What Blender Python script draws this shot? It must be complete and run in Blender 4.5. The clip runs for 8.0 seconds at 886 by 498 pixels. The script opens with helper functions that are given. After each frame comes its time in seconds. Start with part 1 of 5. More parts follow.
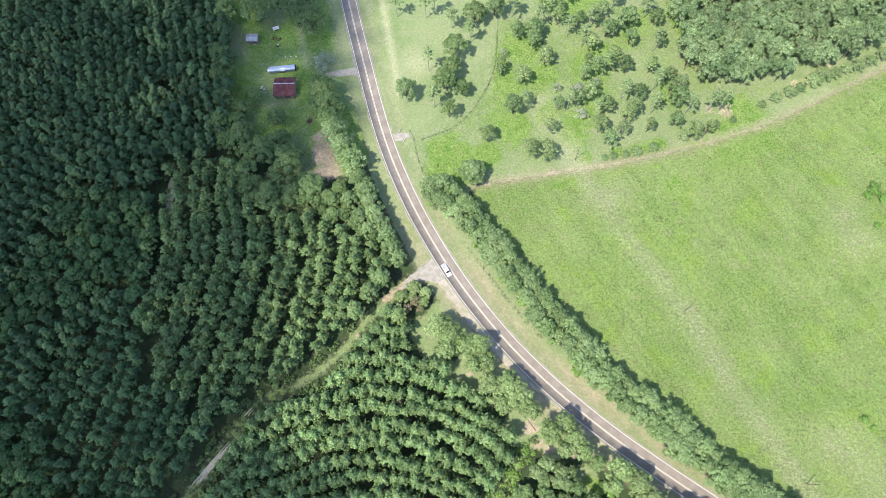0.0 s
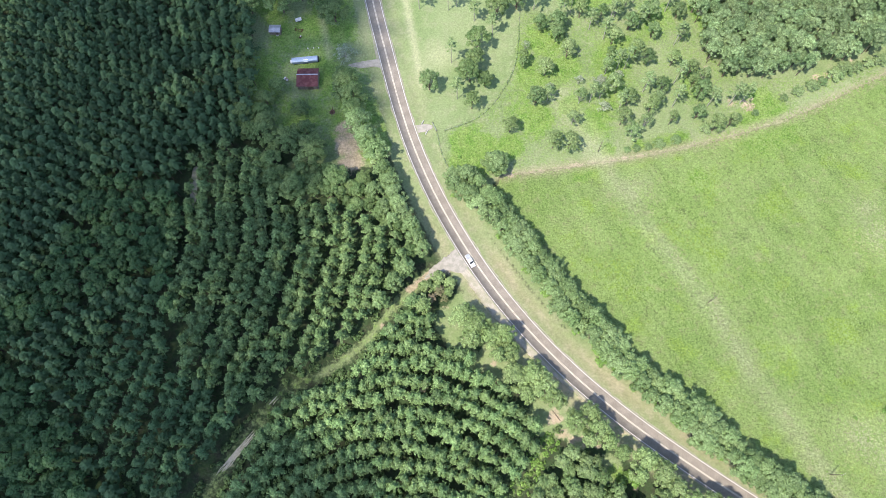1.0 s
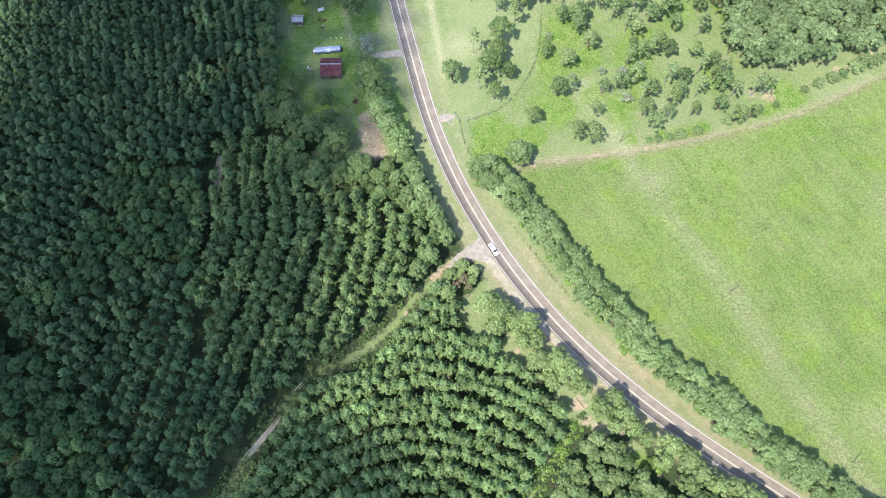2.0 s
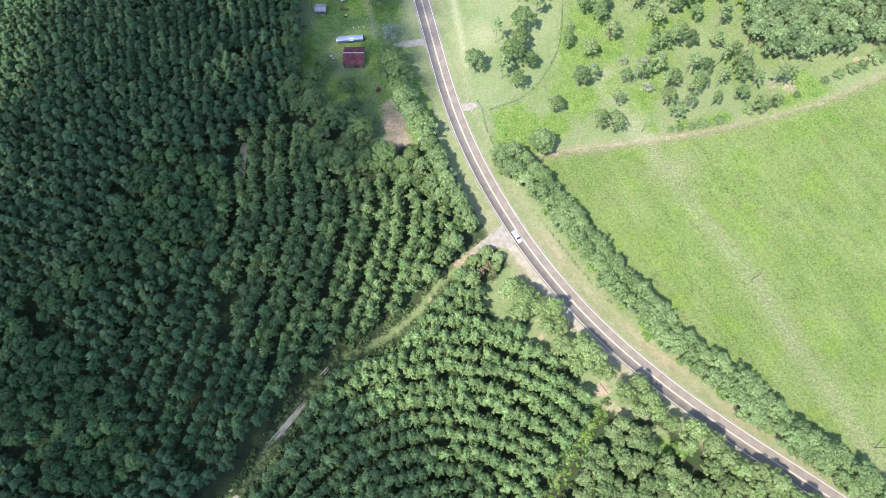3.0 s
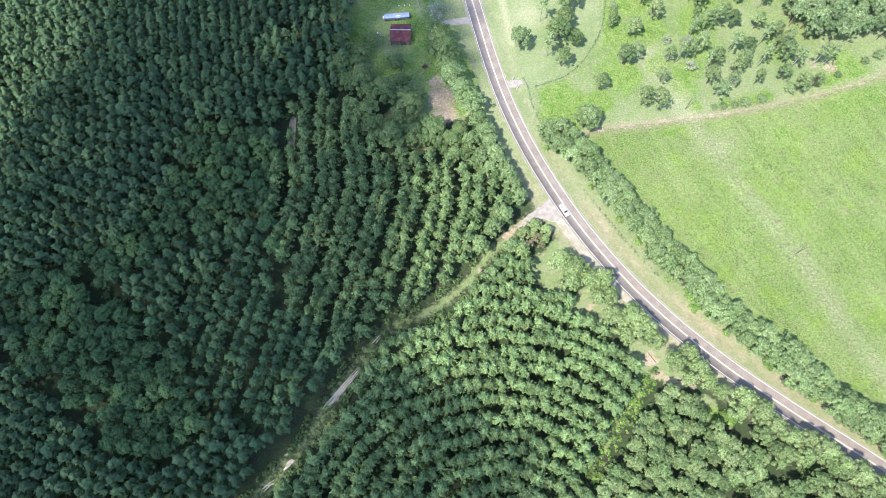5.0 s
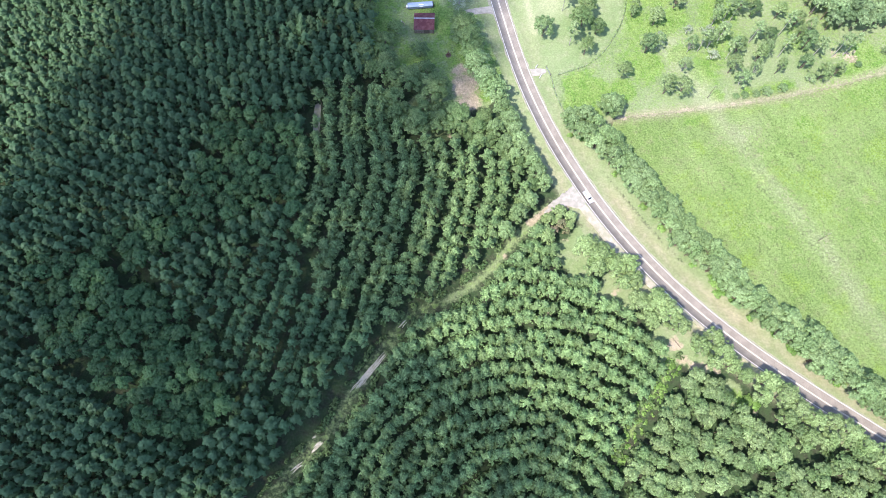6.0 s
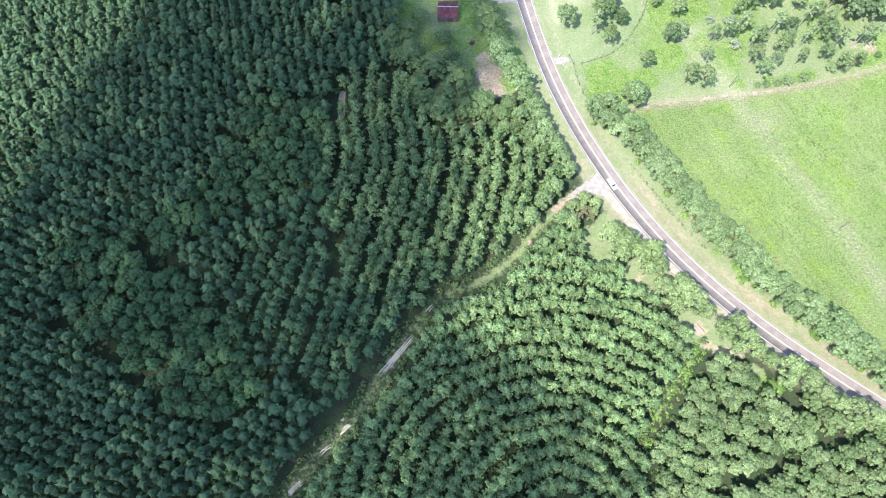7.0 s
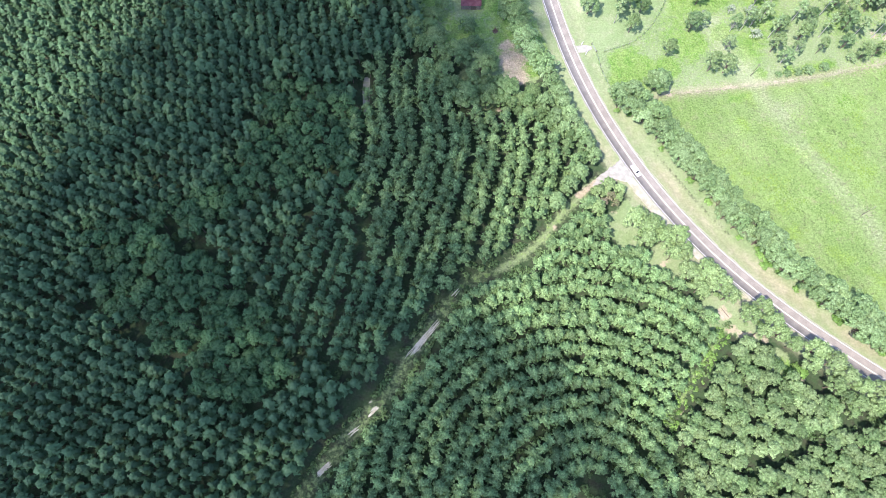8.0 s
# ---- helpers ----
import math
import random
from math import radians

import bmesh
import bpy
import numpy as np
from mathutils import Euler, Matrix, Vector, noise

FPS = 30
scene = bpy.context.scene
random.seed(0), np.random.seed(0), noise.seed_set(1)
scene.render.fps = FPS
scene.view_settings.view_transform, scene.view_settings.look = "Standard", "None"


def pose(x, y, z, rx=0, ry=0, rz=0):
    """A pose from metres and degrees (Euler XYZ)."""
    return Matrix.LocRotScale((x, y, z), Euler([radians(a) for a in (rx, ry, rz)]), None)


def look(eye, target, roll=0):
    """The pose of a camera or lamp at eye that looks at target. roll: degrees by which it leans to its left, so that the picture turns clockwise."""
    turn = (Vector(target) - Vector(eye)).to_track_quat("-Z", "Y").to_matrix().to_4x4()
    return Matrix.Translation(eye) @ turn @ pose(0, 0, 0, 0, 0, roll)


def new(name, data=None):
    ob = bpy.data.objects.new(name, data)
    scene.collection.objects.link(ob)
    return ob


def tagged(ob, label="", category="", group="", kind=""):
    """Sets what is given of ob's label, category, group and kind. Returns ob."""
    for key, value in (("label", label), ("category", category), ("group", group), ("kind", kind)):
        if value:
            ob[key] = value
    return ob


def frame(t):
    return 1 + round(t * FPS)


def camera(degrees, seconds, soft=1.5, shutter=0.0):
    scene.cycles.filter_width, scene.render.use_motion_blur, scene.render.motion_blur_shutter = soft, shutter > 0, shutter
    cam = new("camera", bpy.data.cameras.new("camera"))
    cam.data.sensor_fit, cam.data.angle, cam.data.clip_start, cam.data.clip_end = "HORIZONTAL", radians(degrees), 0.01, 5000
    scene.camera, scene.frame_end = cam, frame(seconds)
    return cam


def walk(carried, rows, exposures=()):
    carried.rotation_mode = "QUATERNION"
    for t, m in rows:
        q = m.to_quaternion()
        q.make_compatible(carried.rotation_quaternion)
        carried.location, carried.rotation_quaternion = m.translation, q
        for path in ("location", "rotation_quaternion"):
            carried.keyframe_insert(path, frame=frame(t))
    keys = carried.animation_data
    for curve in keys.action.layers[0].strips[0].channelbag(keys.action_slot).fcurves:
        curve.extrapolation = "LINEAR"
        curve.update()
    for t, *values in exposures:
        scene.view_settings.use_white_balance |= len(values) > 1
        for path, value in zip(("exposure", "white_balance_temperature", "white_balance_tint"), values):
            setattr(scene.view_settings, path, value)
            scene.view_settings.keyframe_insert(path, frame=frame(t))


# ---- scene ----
cam = camera(68.0, 8.0, soft=0.45)
# seconds, eye (x, y, z), yaw, pitch, roll
PATH = [
    (0, 3.16, 2.63, 258.45, 7.254, -71.72, -5.139),
    (0.5, -1.77, 0.8, 258.48, 7.19, -71.767, -4.901),
    (1, -6.61, -1.42, 258.58, 7.152, -71.803, -4.701),
    (1.5, -11.4, -3.98, 258.72, 7.129, -71.829, -4.527),
    (3, -25.77, -13, 259.3, 7.058, -71.859, -4.054),
    (3.5, -30.67, -16.31, 259.51, 7, -71.859, -3.876),
    (4, -35.67, -19.7, 259.7, 6.908, -71.857, -3.671),
    (4.5, -40.79, -23.14, 259.88, 6.773, -71.853, -3.428),
    (6, -56.98, -33.64, 260.24, 6.006, -71.848, -2.357),
    (6.5, -62.7, -37.17, 260.28, 5.597, -71.854, -1.852),
    (7, -68.58, -40.72, 260.28, 5.094, -71.867, -1.253),
    (7.5, -74.63, -44.3, 260.22, 4.489, -71.887, -0.551),
    (8, -80.84, -47.95, 260.11, 3.77, -71.916, 0.264),
]
walk(cam, [(t, pose(x, y, z, 90 + pitch, 0, yaw) @ pose(0, 0, 0, 0, 0, roll)) for t, x, y, z, yaw, pitch, roll in PATH],
     exposures=[(0, 1.02, 6600, 16.5), (4, 1.17, 6400, 19.5), (8, 1.45, 6050, 23.5)])

# ---- sky and sun ----
SUN_EL = 61.0
SHADE_DIR = Vector((0.72, 0.69, 0)).normalized()          # the way the shadows fall on the ground
TO_SUN = Vector((-SHADE_DIR.x * math.cos(radians(SUN_EL)), -SHADE_DIR.y * math.cos(radians(SUN_EL)), math.sin(radians(SUN_EL))))
world = bpy.data.worlds.new("sky")
scene.world = world
world.use_nodes = True
wt = world.node_tree
sky = wt.nodes.new("ShaderNodeTexSky")
sky.sky_type = "NISHITA"
sky.sun_disc = False
sky.sun_elevation = radians(SUN_EL)
sky.sun_rotation = math.atan2(TO_SUN.x, TO_SUN.y)
sky.dust_density = 0.7
sky.ozone_density = 2.0
wt.links.new(sky.outputs[0], wt.nodes["Background"].inputs[0])
wt.nodes["Background"].inputs[1].default_value = 0.15
sun_data = bpy.data.lights.new("sun", "SUN")
sun_data.energy = 3.1
sun_data.angle = radians(0.55)
sun_data.color = (1.0, 0.945, 0.84)
sun = new("sun", sun_data)
sun.matrix_world = look((0, 0, 700), Vector((0, 0, 700)) - TO_SUN)


# ---- materials ----
class Nodes:
    """A small wrapper that adds nodes to a material and links them."""

    def __init__(self, name):
        self.mat = bpy.data.materials.new(name)
        self.mat.use_nodes = True
        self.tree = self.mat.node_tree
        self.bsdf = self.tree.nodes["Principled BSDF"]
        self.out = self.tree.nodes["Material Output"]

    def add(self, kind):
        return self.tree.nodes.new(kind)

    def put(self, socket, value):
        if isinstance(value, bpy.types.NodeSocket):
            self.tree.links.new(value, socket)
        elif isinstance(value, tuple) and len(value) == 3 and socket.type == "RGBA":
            socket.default_value = (*value, 1)
        else:
            socket.default_value = value

    def place(self):
        return self.add("ShaderNodeNewGeometry").outputs["Position"]

    def noise(self, scale, detail=3.0, rough=0.55, vector=None):
        node = self.add("ShaderNodeTexNoise")
        self.put(node.inputs["Vector"], vector if vector is not None else self.place())
        node.inputs["Scale"].default_value = scale
        node.inputs["Detail"].default_value = detail
        node.inputs["Roughness"].default_value = rough
        return node.outputs["Fac"]

    def span(self, value, low, high, to_low=0.0, to_high=1.0):
        node = self.add("ShaderNodeMapRange")
        node.interpolation_type = "SMOOTHSTEP"
        self.put(node.inputs["Value"], value)
        for key, number in (("From Min", low), ("From Max", high), ("To Min", to_low), ("To Max", to_high)):
            node.inputs[key].default_value = number
        return node.outputs["Result"]

    def mix(self, fac, a, b, blend="MIX"):
        node = self.add("ShaderNodeMix")
        node.data_type, node.blend_type = "RGBA", blend
        self.put(node.inputs[0], fac)
        self.put(node.inputs[6], a)
        self.put(node.inputs[7], b)
        return node.outputs[2]

    def maths(self, op, a, b=0.0):
        node = self.add("ShaderNodeMath")
        node.operation = op
        self.put(node.inputs[0], a)
        self.put(node.inputs[1], b)
        return node.outputs[0]

    def grey(self, value):
        node = self.add("ShaderNodeCombineColor")
        for i in range(3):
            self.put(node.inputs[i], value)
        return node.outputs[0]

    def bump(self, height, strength, distance):
        node = self.add("ShaderNodeBump")
        self.put(node.inputs["Height"], height)
        node.inputs["Strength"].default_value = strength
        node.inputs["Distance"].default_value = distance
        self.put(self.bsdf.inputs["Normal"], node.outputs[0])

    def finish(self, colour, rough=0.8, metal=0.0, specular=0.3):
        self.put(self.bsdf.inputs["Base Color"], colour)
        self.put(self.bsdf.inputs["Roughness"], rough)
        self.bsdf.inputs["Metallic"].default_value = metal
        self.bsdf.inputs["Specular IOR Level"].default_value = specular
        return self.mat


def leaf_material(name, dark, light, through_light=0.3, patch=0.16, vary=0.3, grain=0.22):
    n = Nodes(name)
    geo = n.add("ShaderNodeNewGeometry")
    tone = n.noise(patch, 2.0)
    colour = n.mix(n.span(tone, 0.3, 0.7), dark, light)
    info = n.add("ShaderNodeObjectInfo")
    colour = n.mix(1.0, colour, n.grey(n.span(info.outputs["Random"], 0, 1, 0.88, 1.12)), "MULTIPLY")
    colour = n.mix(1.0, colour, n.grey(n.span(geo.outputs["Random Per Island"], 0, 1, 1 - vary, 1 + vary)), "MULTIPLY")
    tone = n.add("ShaderNodeAttribute")
    tone.attribute_name = "tone"
    colour = n.mix(1.0, colour, n.grey(n.maths("ADD", tone.outputs["Fac"], 1.0)), "MULTIPLY")
    colour = n.mix(1.0, colour, n.grey(n.span(n.noise(2.6, 3.0, 0.7), 0.3, 0.7, 1 - grain, 1 + grain)), "MULTIPLY")
    n.finish(colour, 0.5, 0, 0.26)
    glow = n.add("ShaderNodeBsdfTranslucent")
    n.put(glow.inputs[0], n.mix(0.35, colour, (0.14, 0.22, 0.03)))
    both = n.add("ShaderNodeMixShader")
    both.inputs[0].default_value = through_light
    n.tree.links.new(n.bsdf.outputs[0], both.inputs[1])
    n.tree.links.new(glow.outputs[0], both.inputs[2])
    n.tree.links.new(both.outputs[0], n.out.inputs[0])
    return n.mat


def plain_material(name, colour, other, scale, rough=0.8, metal=0.0, bump=0.0):
    n = Nodes(name)
    coarse = n.noise(scale, 4.0)
    fine = n.noise(scale * 9, 2.0)
    tone = n.mix(n.span(coarse, 0.35, 0.65), colour, other)
    tone = n.mix(1.0, tone, n.grey(n.span(fine, 0.25, 0.75, 0.85, 1.15)), "MULTIPLY")
    if bump:
        n.bump(fine, bump, 0.05)
    return n.finish(tone, rough, metal)


def ground_material():
    n = Nodes("ground_cover")
    cover, wear = n.add("ShaderNodeVertexColor"), n.add("ShaderNodeVertexColor")
    cover.layer_name, wear.layer_name = "cover", "wear"
    sa, sb = n.add("ShaderNodeSeparateColor"), n.add("ShaderNodeSeparateColor")
    n.put(sa.inputs[0], cover.outputs[0])
    n.put(sb.inputs[0], wear.outputs[0])
    field, lawn, weeds = sa.outputs
    sand, pale, dry = sb.outputs
    broad, mid, fine = n.noise(0.035, 4), n.noise(0.22, 5, 0.65), n.noise(1.3, 4, 0.7)
    wobble = n.maths("MULTIPLY", n.maths("SUBTRACT", n.noise(0.45, 4, 0.7), 0.5), 0.9)

    def mask(weight):
        return n.span(n.maths("ADD", weight, wobble), 0.36, 0.64)

    litter = n.mix(n.span(mid, 0.3, 0.6), (0.046, 0.05, 0.03), (0.044, 0.078, 0.03))
    litter = n.mix(n.span(fine, 0.5, 0.75), litter, (0.07, 0.078, 0.044))
    grass = n.mix(n.span(broad, 0.35, 0.65), (0.18, 0.252, 0.1), (0.232, 0.292, 0.135))
    grass = n.mix(n.span(mid, 0.45, 0.72), grass, (0.25, 0.288, 0.15))
    tall = n.mix(n.span(broad, 0.35, 0.65), (0.168, 0.262, 0.072), (0.222, 0.306, 0.105))
    tall = n.mix(n.span(mid, 0.48, 0.72), tall, (0.262, 0.295, 0.132))
    tall = n.mix(n.maths("MULTIPLY", n.span(n.noise(0.06, 5, 0.65), 0.5, 0.66), 0.85), tall, (0.205, 0.315, 0.06))
    tall = n.mix(n.maths("MULTIPLY", n.span(n.noise(0.11, 5, 0.65), 0.55, 0.7), 0.6), tall, (0.115, 0.185, 0.05))
    turn = n.add("ShaderNodeVectorRotate")
    turn.rotation_type = "Z_AXIS"
    n.put(turn.inputs["Vector"], n.place())
    turn.inputs["Angle"].default_value = radians(-34)
    stretch = n.add("ShaderNodeVectorMath")
    stretch.operation = "MULTIPLY"
    n.put(stretch.inputs[0], turn.outputs[0])
    stretch.inputs[1].default_value = (1.0, 0.07, 1.0)
    swath = n.noise(0.33, 3, 0.6, stretch.outputs[0])
    tall = n.mix(1.0, tall, n.grey(n.span(swath, 0.3, 0.7, 0.9, 1.1)), "MULTIPLY")
    lush = n.mix(n.span(mid, 0.35, 0.65), (0.14, 0.26, 0.05), (0.215, 0.315, 0.085))
    earth = n.mix(n.span(mid, 0.35, 0.65), (0.45, 0.37, 0.265), (0.36, 0.31, 0.2))
    straw = n.mix(n.span(mid, 0.35, 0.65), (0.268, 0.268, 0.145), (0.33, 0.304, 0.19))
    colour = n.mix(mask(lawn), litter, grass)
    colour = n.mix(mask(field), colour, tall)
    colour = n.mix(mask(weeds), colour, lush)
    colour = n.mix(n.maths("MULTIPLY", dry, 0.95), colour, straw)
    colour = n.mix(n.maths("MULTIPLY", n.maths("MULTIPLY", pale, n.span(mid, 0.05, 0.5, 0.4, 1.0)), 0.9), colour, (0.39, 0.40, 0.235))
    colour = n.mix(mask(sand), colour, earth)
    clump = n.noise(1.0, 5, 0.8)
    colour = n.mix(1.0, colour, n.grey(n.span(fine, 0.25, 0.75, 0.82, 1.18)), "MULTIPLY")
    rough_grass = n.maths("ADD", 0.3, n.maths("MAXIMUM", field, weeds))
    mottled = n.mix(1.0, colour, n.grey(n.span(clump, 0.34, 0.66, 0.68, 1.3)), "MULTIPLY")
    colour = n.mix(rough_grass, colour, mottled)
    n.bump(n.maths("MULTIPLY", n.maths("ADD", n.maths("MULTIPLY", clump, 1.5), fine), rough_grass), 1.0, 0.42)
    return n.finish(colour, 0.9, 0, 0.15)


GROUND = ground_material()
FIELD_WEED = leaf_material("field_weed", (0.155, 0.25, 0.065), (0.212, 0.308, 0.098), 0.15, 0.08, 0.12)
PINE = leaf_material("pine_needles", (0.12, 0.212, 0.078), (0.215, 0.325, 0.122), 0.28, 0.2, 0.36, 0.28)
OLD_PINE = leaf_material("old_pine_needles", (0.076, 0.158, 0.064), (0.112, 0.206, 0.087), 0.25, 0.24, 0.09, 0.07)
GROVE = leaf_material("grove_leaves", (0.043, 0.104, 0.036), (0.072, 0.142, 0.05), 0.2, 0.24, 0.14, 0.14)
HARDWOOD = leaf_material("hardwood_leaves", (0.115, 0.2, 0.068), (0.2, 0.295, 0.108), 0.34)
HEDGE = leaf_material("hedgerow_leaves", (0.168, 0.268, 0.1), (0.262, 0.38, 0.16), 0.28, 0.1, 0.32, 0.28)
ORCHARD_DARK = leaf_material("dark_oak_leaves", (0.13, 0.225, 0.085), (0.22, 0.315, 0.13), 0.32)
ORCHARD_GREY = leaf_material("grey_pine_needles", (0.19, 0.29, 0.115), (0.285, 0.39, 0.168), 0.32)
PASTURE_LEAF = leaf_material("pasture_tree_leaves", (0.185, 0.28, 0.1), (0.3, 0.4, 0.165), 0.36)
SILVER = leaf_material("silvery_leaves", (0.235, 0.295, 0.18), (0.33, 0.38, 0.26), 0.2)
RUSTY_LEAF = leaf_material("browning_leaves", (0.19, 0.2, 0.095), (0.3, 0.25, 0.155), 0.2)
UNDERGROWTH = leaf_material("undergrowth_leaves", (0.095, 0.17, 0.06), (0.165, 0.25, 0.092), 0.3, 0.2)
FAR_LEAF = leaf_material("far_woods_leaves", (0.16, 0.258, 0.11), (0.265, 0.37, 0.17), 0.36, 0.12, 0.36, 0.26)
VERGE = leaf_material("verge_tree_leaves", (0.2, 0.3, 0.105), (0.3, 0.41, 0.165), 0.3, 0.12, 0.38, 0.3)
YOUNG = leaf_material("young_woods_leaves", (0.142, 0.232, 0.082), (0.245, 0.34, 0.138), 0.3, 0.12, 0.36, 0.28)
BRIGHT = leaf_material("bright_shrub_leaves", (0.15, 0.29, 0.06), (0.235, 0.385, 0.1), 0.3)
BARK = plain_material("bark", (0.22, 0.17, 0.13), (0.12, 0.09, 0.07), 3.0, 0.95, 0, 0.6)
PALE_BARK = plain_material("pale_bark", (0.44, 0.41, 0.36), (0.30, 0.28, 0.24), 3.0, 0.9, 0, 0.6)
ASPHALT = plain_material("worn_asphalt", (0.208, 0.186, 0.153), (0.256, 0.23, 0.19), 0.3, 0.85, 0, 0.4)
SHOULDER = plain_material("shoulder_gravel", (0.33, 0.31, 0.245), (0.245, 0.265, 0.155), 0.5, 0.95, 0, 0.6)
GRAVEL = plain_material("grey_gravel", (0.385, 0.355, 0.30), (0.29, 0.28, 0.225), 0.6, 0.95, 0, 0.7)
PALE_SAND = plain_material("pale_track_sand", (0.66, 0.61, 0.47), (0.46, 0.42, 0.29), 1.6, 0.95, 0, 0.5)
PULLOFF = plain_material("thin_pinkish_gravel", (0.42, 0.38, 0.305), (0.31, 0.30, 0.205), 0.35, 0.95, 0, 0.6)
WHITE_LINE = plain_material("white_road_paint", (0.74, 0.725, 0.68), (0.58, 0.565, 0.52), 0.8, 0.7)
YELLOW_LINE = plain_material("faded_yellow_road_paint", (0.76, 0.70, 0.55), (0.66, 0.60, 0.48), 0.8, 0.7)


# ---- plan helpers ----
def inside(px, py, poly):
    """For arrays of points: which lie in the polygon."""
    hit = np.zeros(px.shape, bool)
    for (x0, y0), (x1, y1) in zip(poly, poly[1:] + poly[:1]):
        if y0 != y1:
            hit ^= ((y0 > py) != (y1 > py)) & (px < (x1 - x0) * (py - y0) / (y1 - y0) + x0)
    return hit


def reach(px, py, line):
    """For arrays of points: the distance to a broken line."""
    best = np.full(px.shape, 1e9)
    for (x0, y0), (x1, y1) in zip(line, line[1:]):
        dx, dy = x1 - x0, y1 - y0
        u = np.clip(((px - x0) * dx + (py - y0) * dy) / (dx * dx + dy * dy), 0, 1)
        best = np.minimum(best, np.hypot(px - x0 - u * dx, py - y0 - u * dy))
    return best


def depth_in(px, py, poly):
    """The distance to a polygon's edge, positive inside."""
    d = reach(px, py, poly + poly[:1])
    return np.where(inside(px, py, poly), d, -d)


def glide(points, step):
    """Points at even steps along a smooth curve through the given ones."""
    pts = [Vector((*p, 0)) for p in points]
    pts = [2 * pts[0] - pts[1]] + pts + [2 * pts[-1] - pts[-2]]
    out = []
    for a, b, c, d in zip(pts, pts[1:], pts[2:], pts[3:]):
        for i in range(24):
            u = i / 24
            out.append(0.5 * (2 * b + (c - a) * u + (2 * a - 5 * b + 4 * c - d) * u * u + (3 * b - a - 3 * c + d) * u ** 3))
    out.append(pts[-2])
    far = np.concatenate([[0], np.cumsum([(q - p).length for p, q in zip(out, out[1:])])])
    s = np.arange(0, far[-1], step)
    return np.stack([np.interp(s, far, [p.x for p in out]), np.interp(s, far, [p.y for p in out])], 1)


def sideways(line):
    """The unit normals, to the left, along a line of points."""
    t = np.gradient(line, axis=0)
    t /= np.linalg.norm(t, axis=1)[:, None]
    return np.stack([-t[:, 1], t[:, 0]], 1)


def mesh_of(name, verts, faces, mats, slots=None, normals=None):
    me = bpy.data.meshes.new(name)
    verts = np.asarray(verts, np.float32)
    faces = np.asarray(faces, np.int32)
    me.vertices.add(len(verts))
    me.vertices.foreach_set("co", verts.ravel())
    me.loops.add(faces.size)
    me.loops.foreach_set("vertex_index", faces.ravel())
    me.polygons.add(len(faces))
    me.polygons.foreach_set("loop_start", np.arange(0, faces.size, faces.shape[1], dtype=np.int32))
    for m in mats:
        me.materials.append(m)
    if slots is not None:
        me.polygons.foreach_set("material_index", np.asarray(slots, np.int32))
    me.update(calc_edges=True)
    if normals is not None:
        soft = me.attributes.new("custom_normal", "FLOAT_VECTOR", "POINT")
        soft.data.foreach_set("vector", np.asarray(normals, np.float32).ravel())
    return me


def part(name, bm, material, parent, label=""):
    """One bmesh as one mesh object under a thing or a part."""
    me = bpy.data.meshes.new(name)
    bm.to_mesh(me)
    bm.free()
    me.materials.append(material)
    ob = new(name, me)
    ob.parent = parent
    return tagged(ob, label)


def block(size, at=(0, 0, 0), turn=(0, 0, 0), bevel=0.0):
    bm = bmesh.new()
    bmesh.ops.create_cube(bm, size=1, matrix=pose(*at, *turn) @ Matrix.Diagonal((*size, 1)))
    if bevel:
        bmesh.ops.bevel(bm, geom=bm.edges[:], offset=bevel, segments=2, affect="EDGES", profile=0.5)
    return bm


def rod(r0, r1, length, at=(0, 0, 0), turn=(0, 0, 0), sides=8):
    bm = bmesh.new()
    bmesh.ops.create_cone(bm, cap_ends=True, segments=sides, radius1=r0, radius2=r1, depth=length,
                          matrix=pose(*at, *turn) @ Matrix.Translation((0, 0, length / 2)))
    return bm


def join(bms):
    bm = bmesh.new()
    me = bpy.data.meshes.new("joined")
    for other in bms:
        other.to_mesh(me)
        other.free()
        bm.from_mesh(me)
    bpy.data.meshes.remove(me)
    return bm


def thing(name, m, label, category, group="", kind=""):
    ob = new(name)
    ob.matrix_world = m
    return tagged(ob, label, category, group, kind)


# ---- ground, one sheet to the horizon ----
ROAD_LINE = [(-150, 560), (-106, 390), (-79, 285), (-63.5, 232), (-57.9, 211), (-53.4, 195), (-48.9, 180), (-44.4, 165), (-39.7, 150), (-34.4, 135), (-28.0, 120), (-20.5, 105), (-11.7, 90),
             (-1.7, 75), (10.0, 60), (23.6, 45), (40.0, 30), (59.5, 15), (82.3, 0), (102.0, -12), (113.3, -19), (190, -67), (420, -205)]
TRACK_LINE = [(-12, 79), (-20, 74), (-27, 67), (-36, 57.7), (-47.2, 41.5), (-57, 33.2), (-66, 27.5), (-77, 21.8), (-84, 12), (-88, 5), (-94.4, -5.5),
              (-103, -22), (-109.8, -30.8), (-116.4, -40.1), (-125.2, -53), (-130, -61.3), (-138, -74), (-160, -110), (-200, -170)]
FIELD = [(6, 117), (26.4, 120), (57.7, 126.2), (69.9, 128.9), (99.2, 136.7), (129.1, 147.6), (154.9, 160.8), (186.4, 178.8), (330, 270), (520, 200),
         (520, -330), (330, -150), (165, -45), (119, -10), (100, 3), (81, 17), (62, 32), (45.5, 48.5), (28.3, 68), (12, 88.5), (2, 103)]
YARD = [(-122, 255), (-117, 209), (-112, 172), (-108, 138), (-90, 132), (-76, 121), (-51, 119), (-40, 128), (-34, 133), (-46, 175), (-55, 210), (-70, 260)]
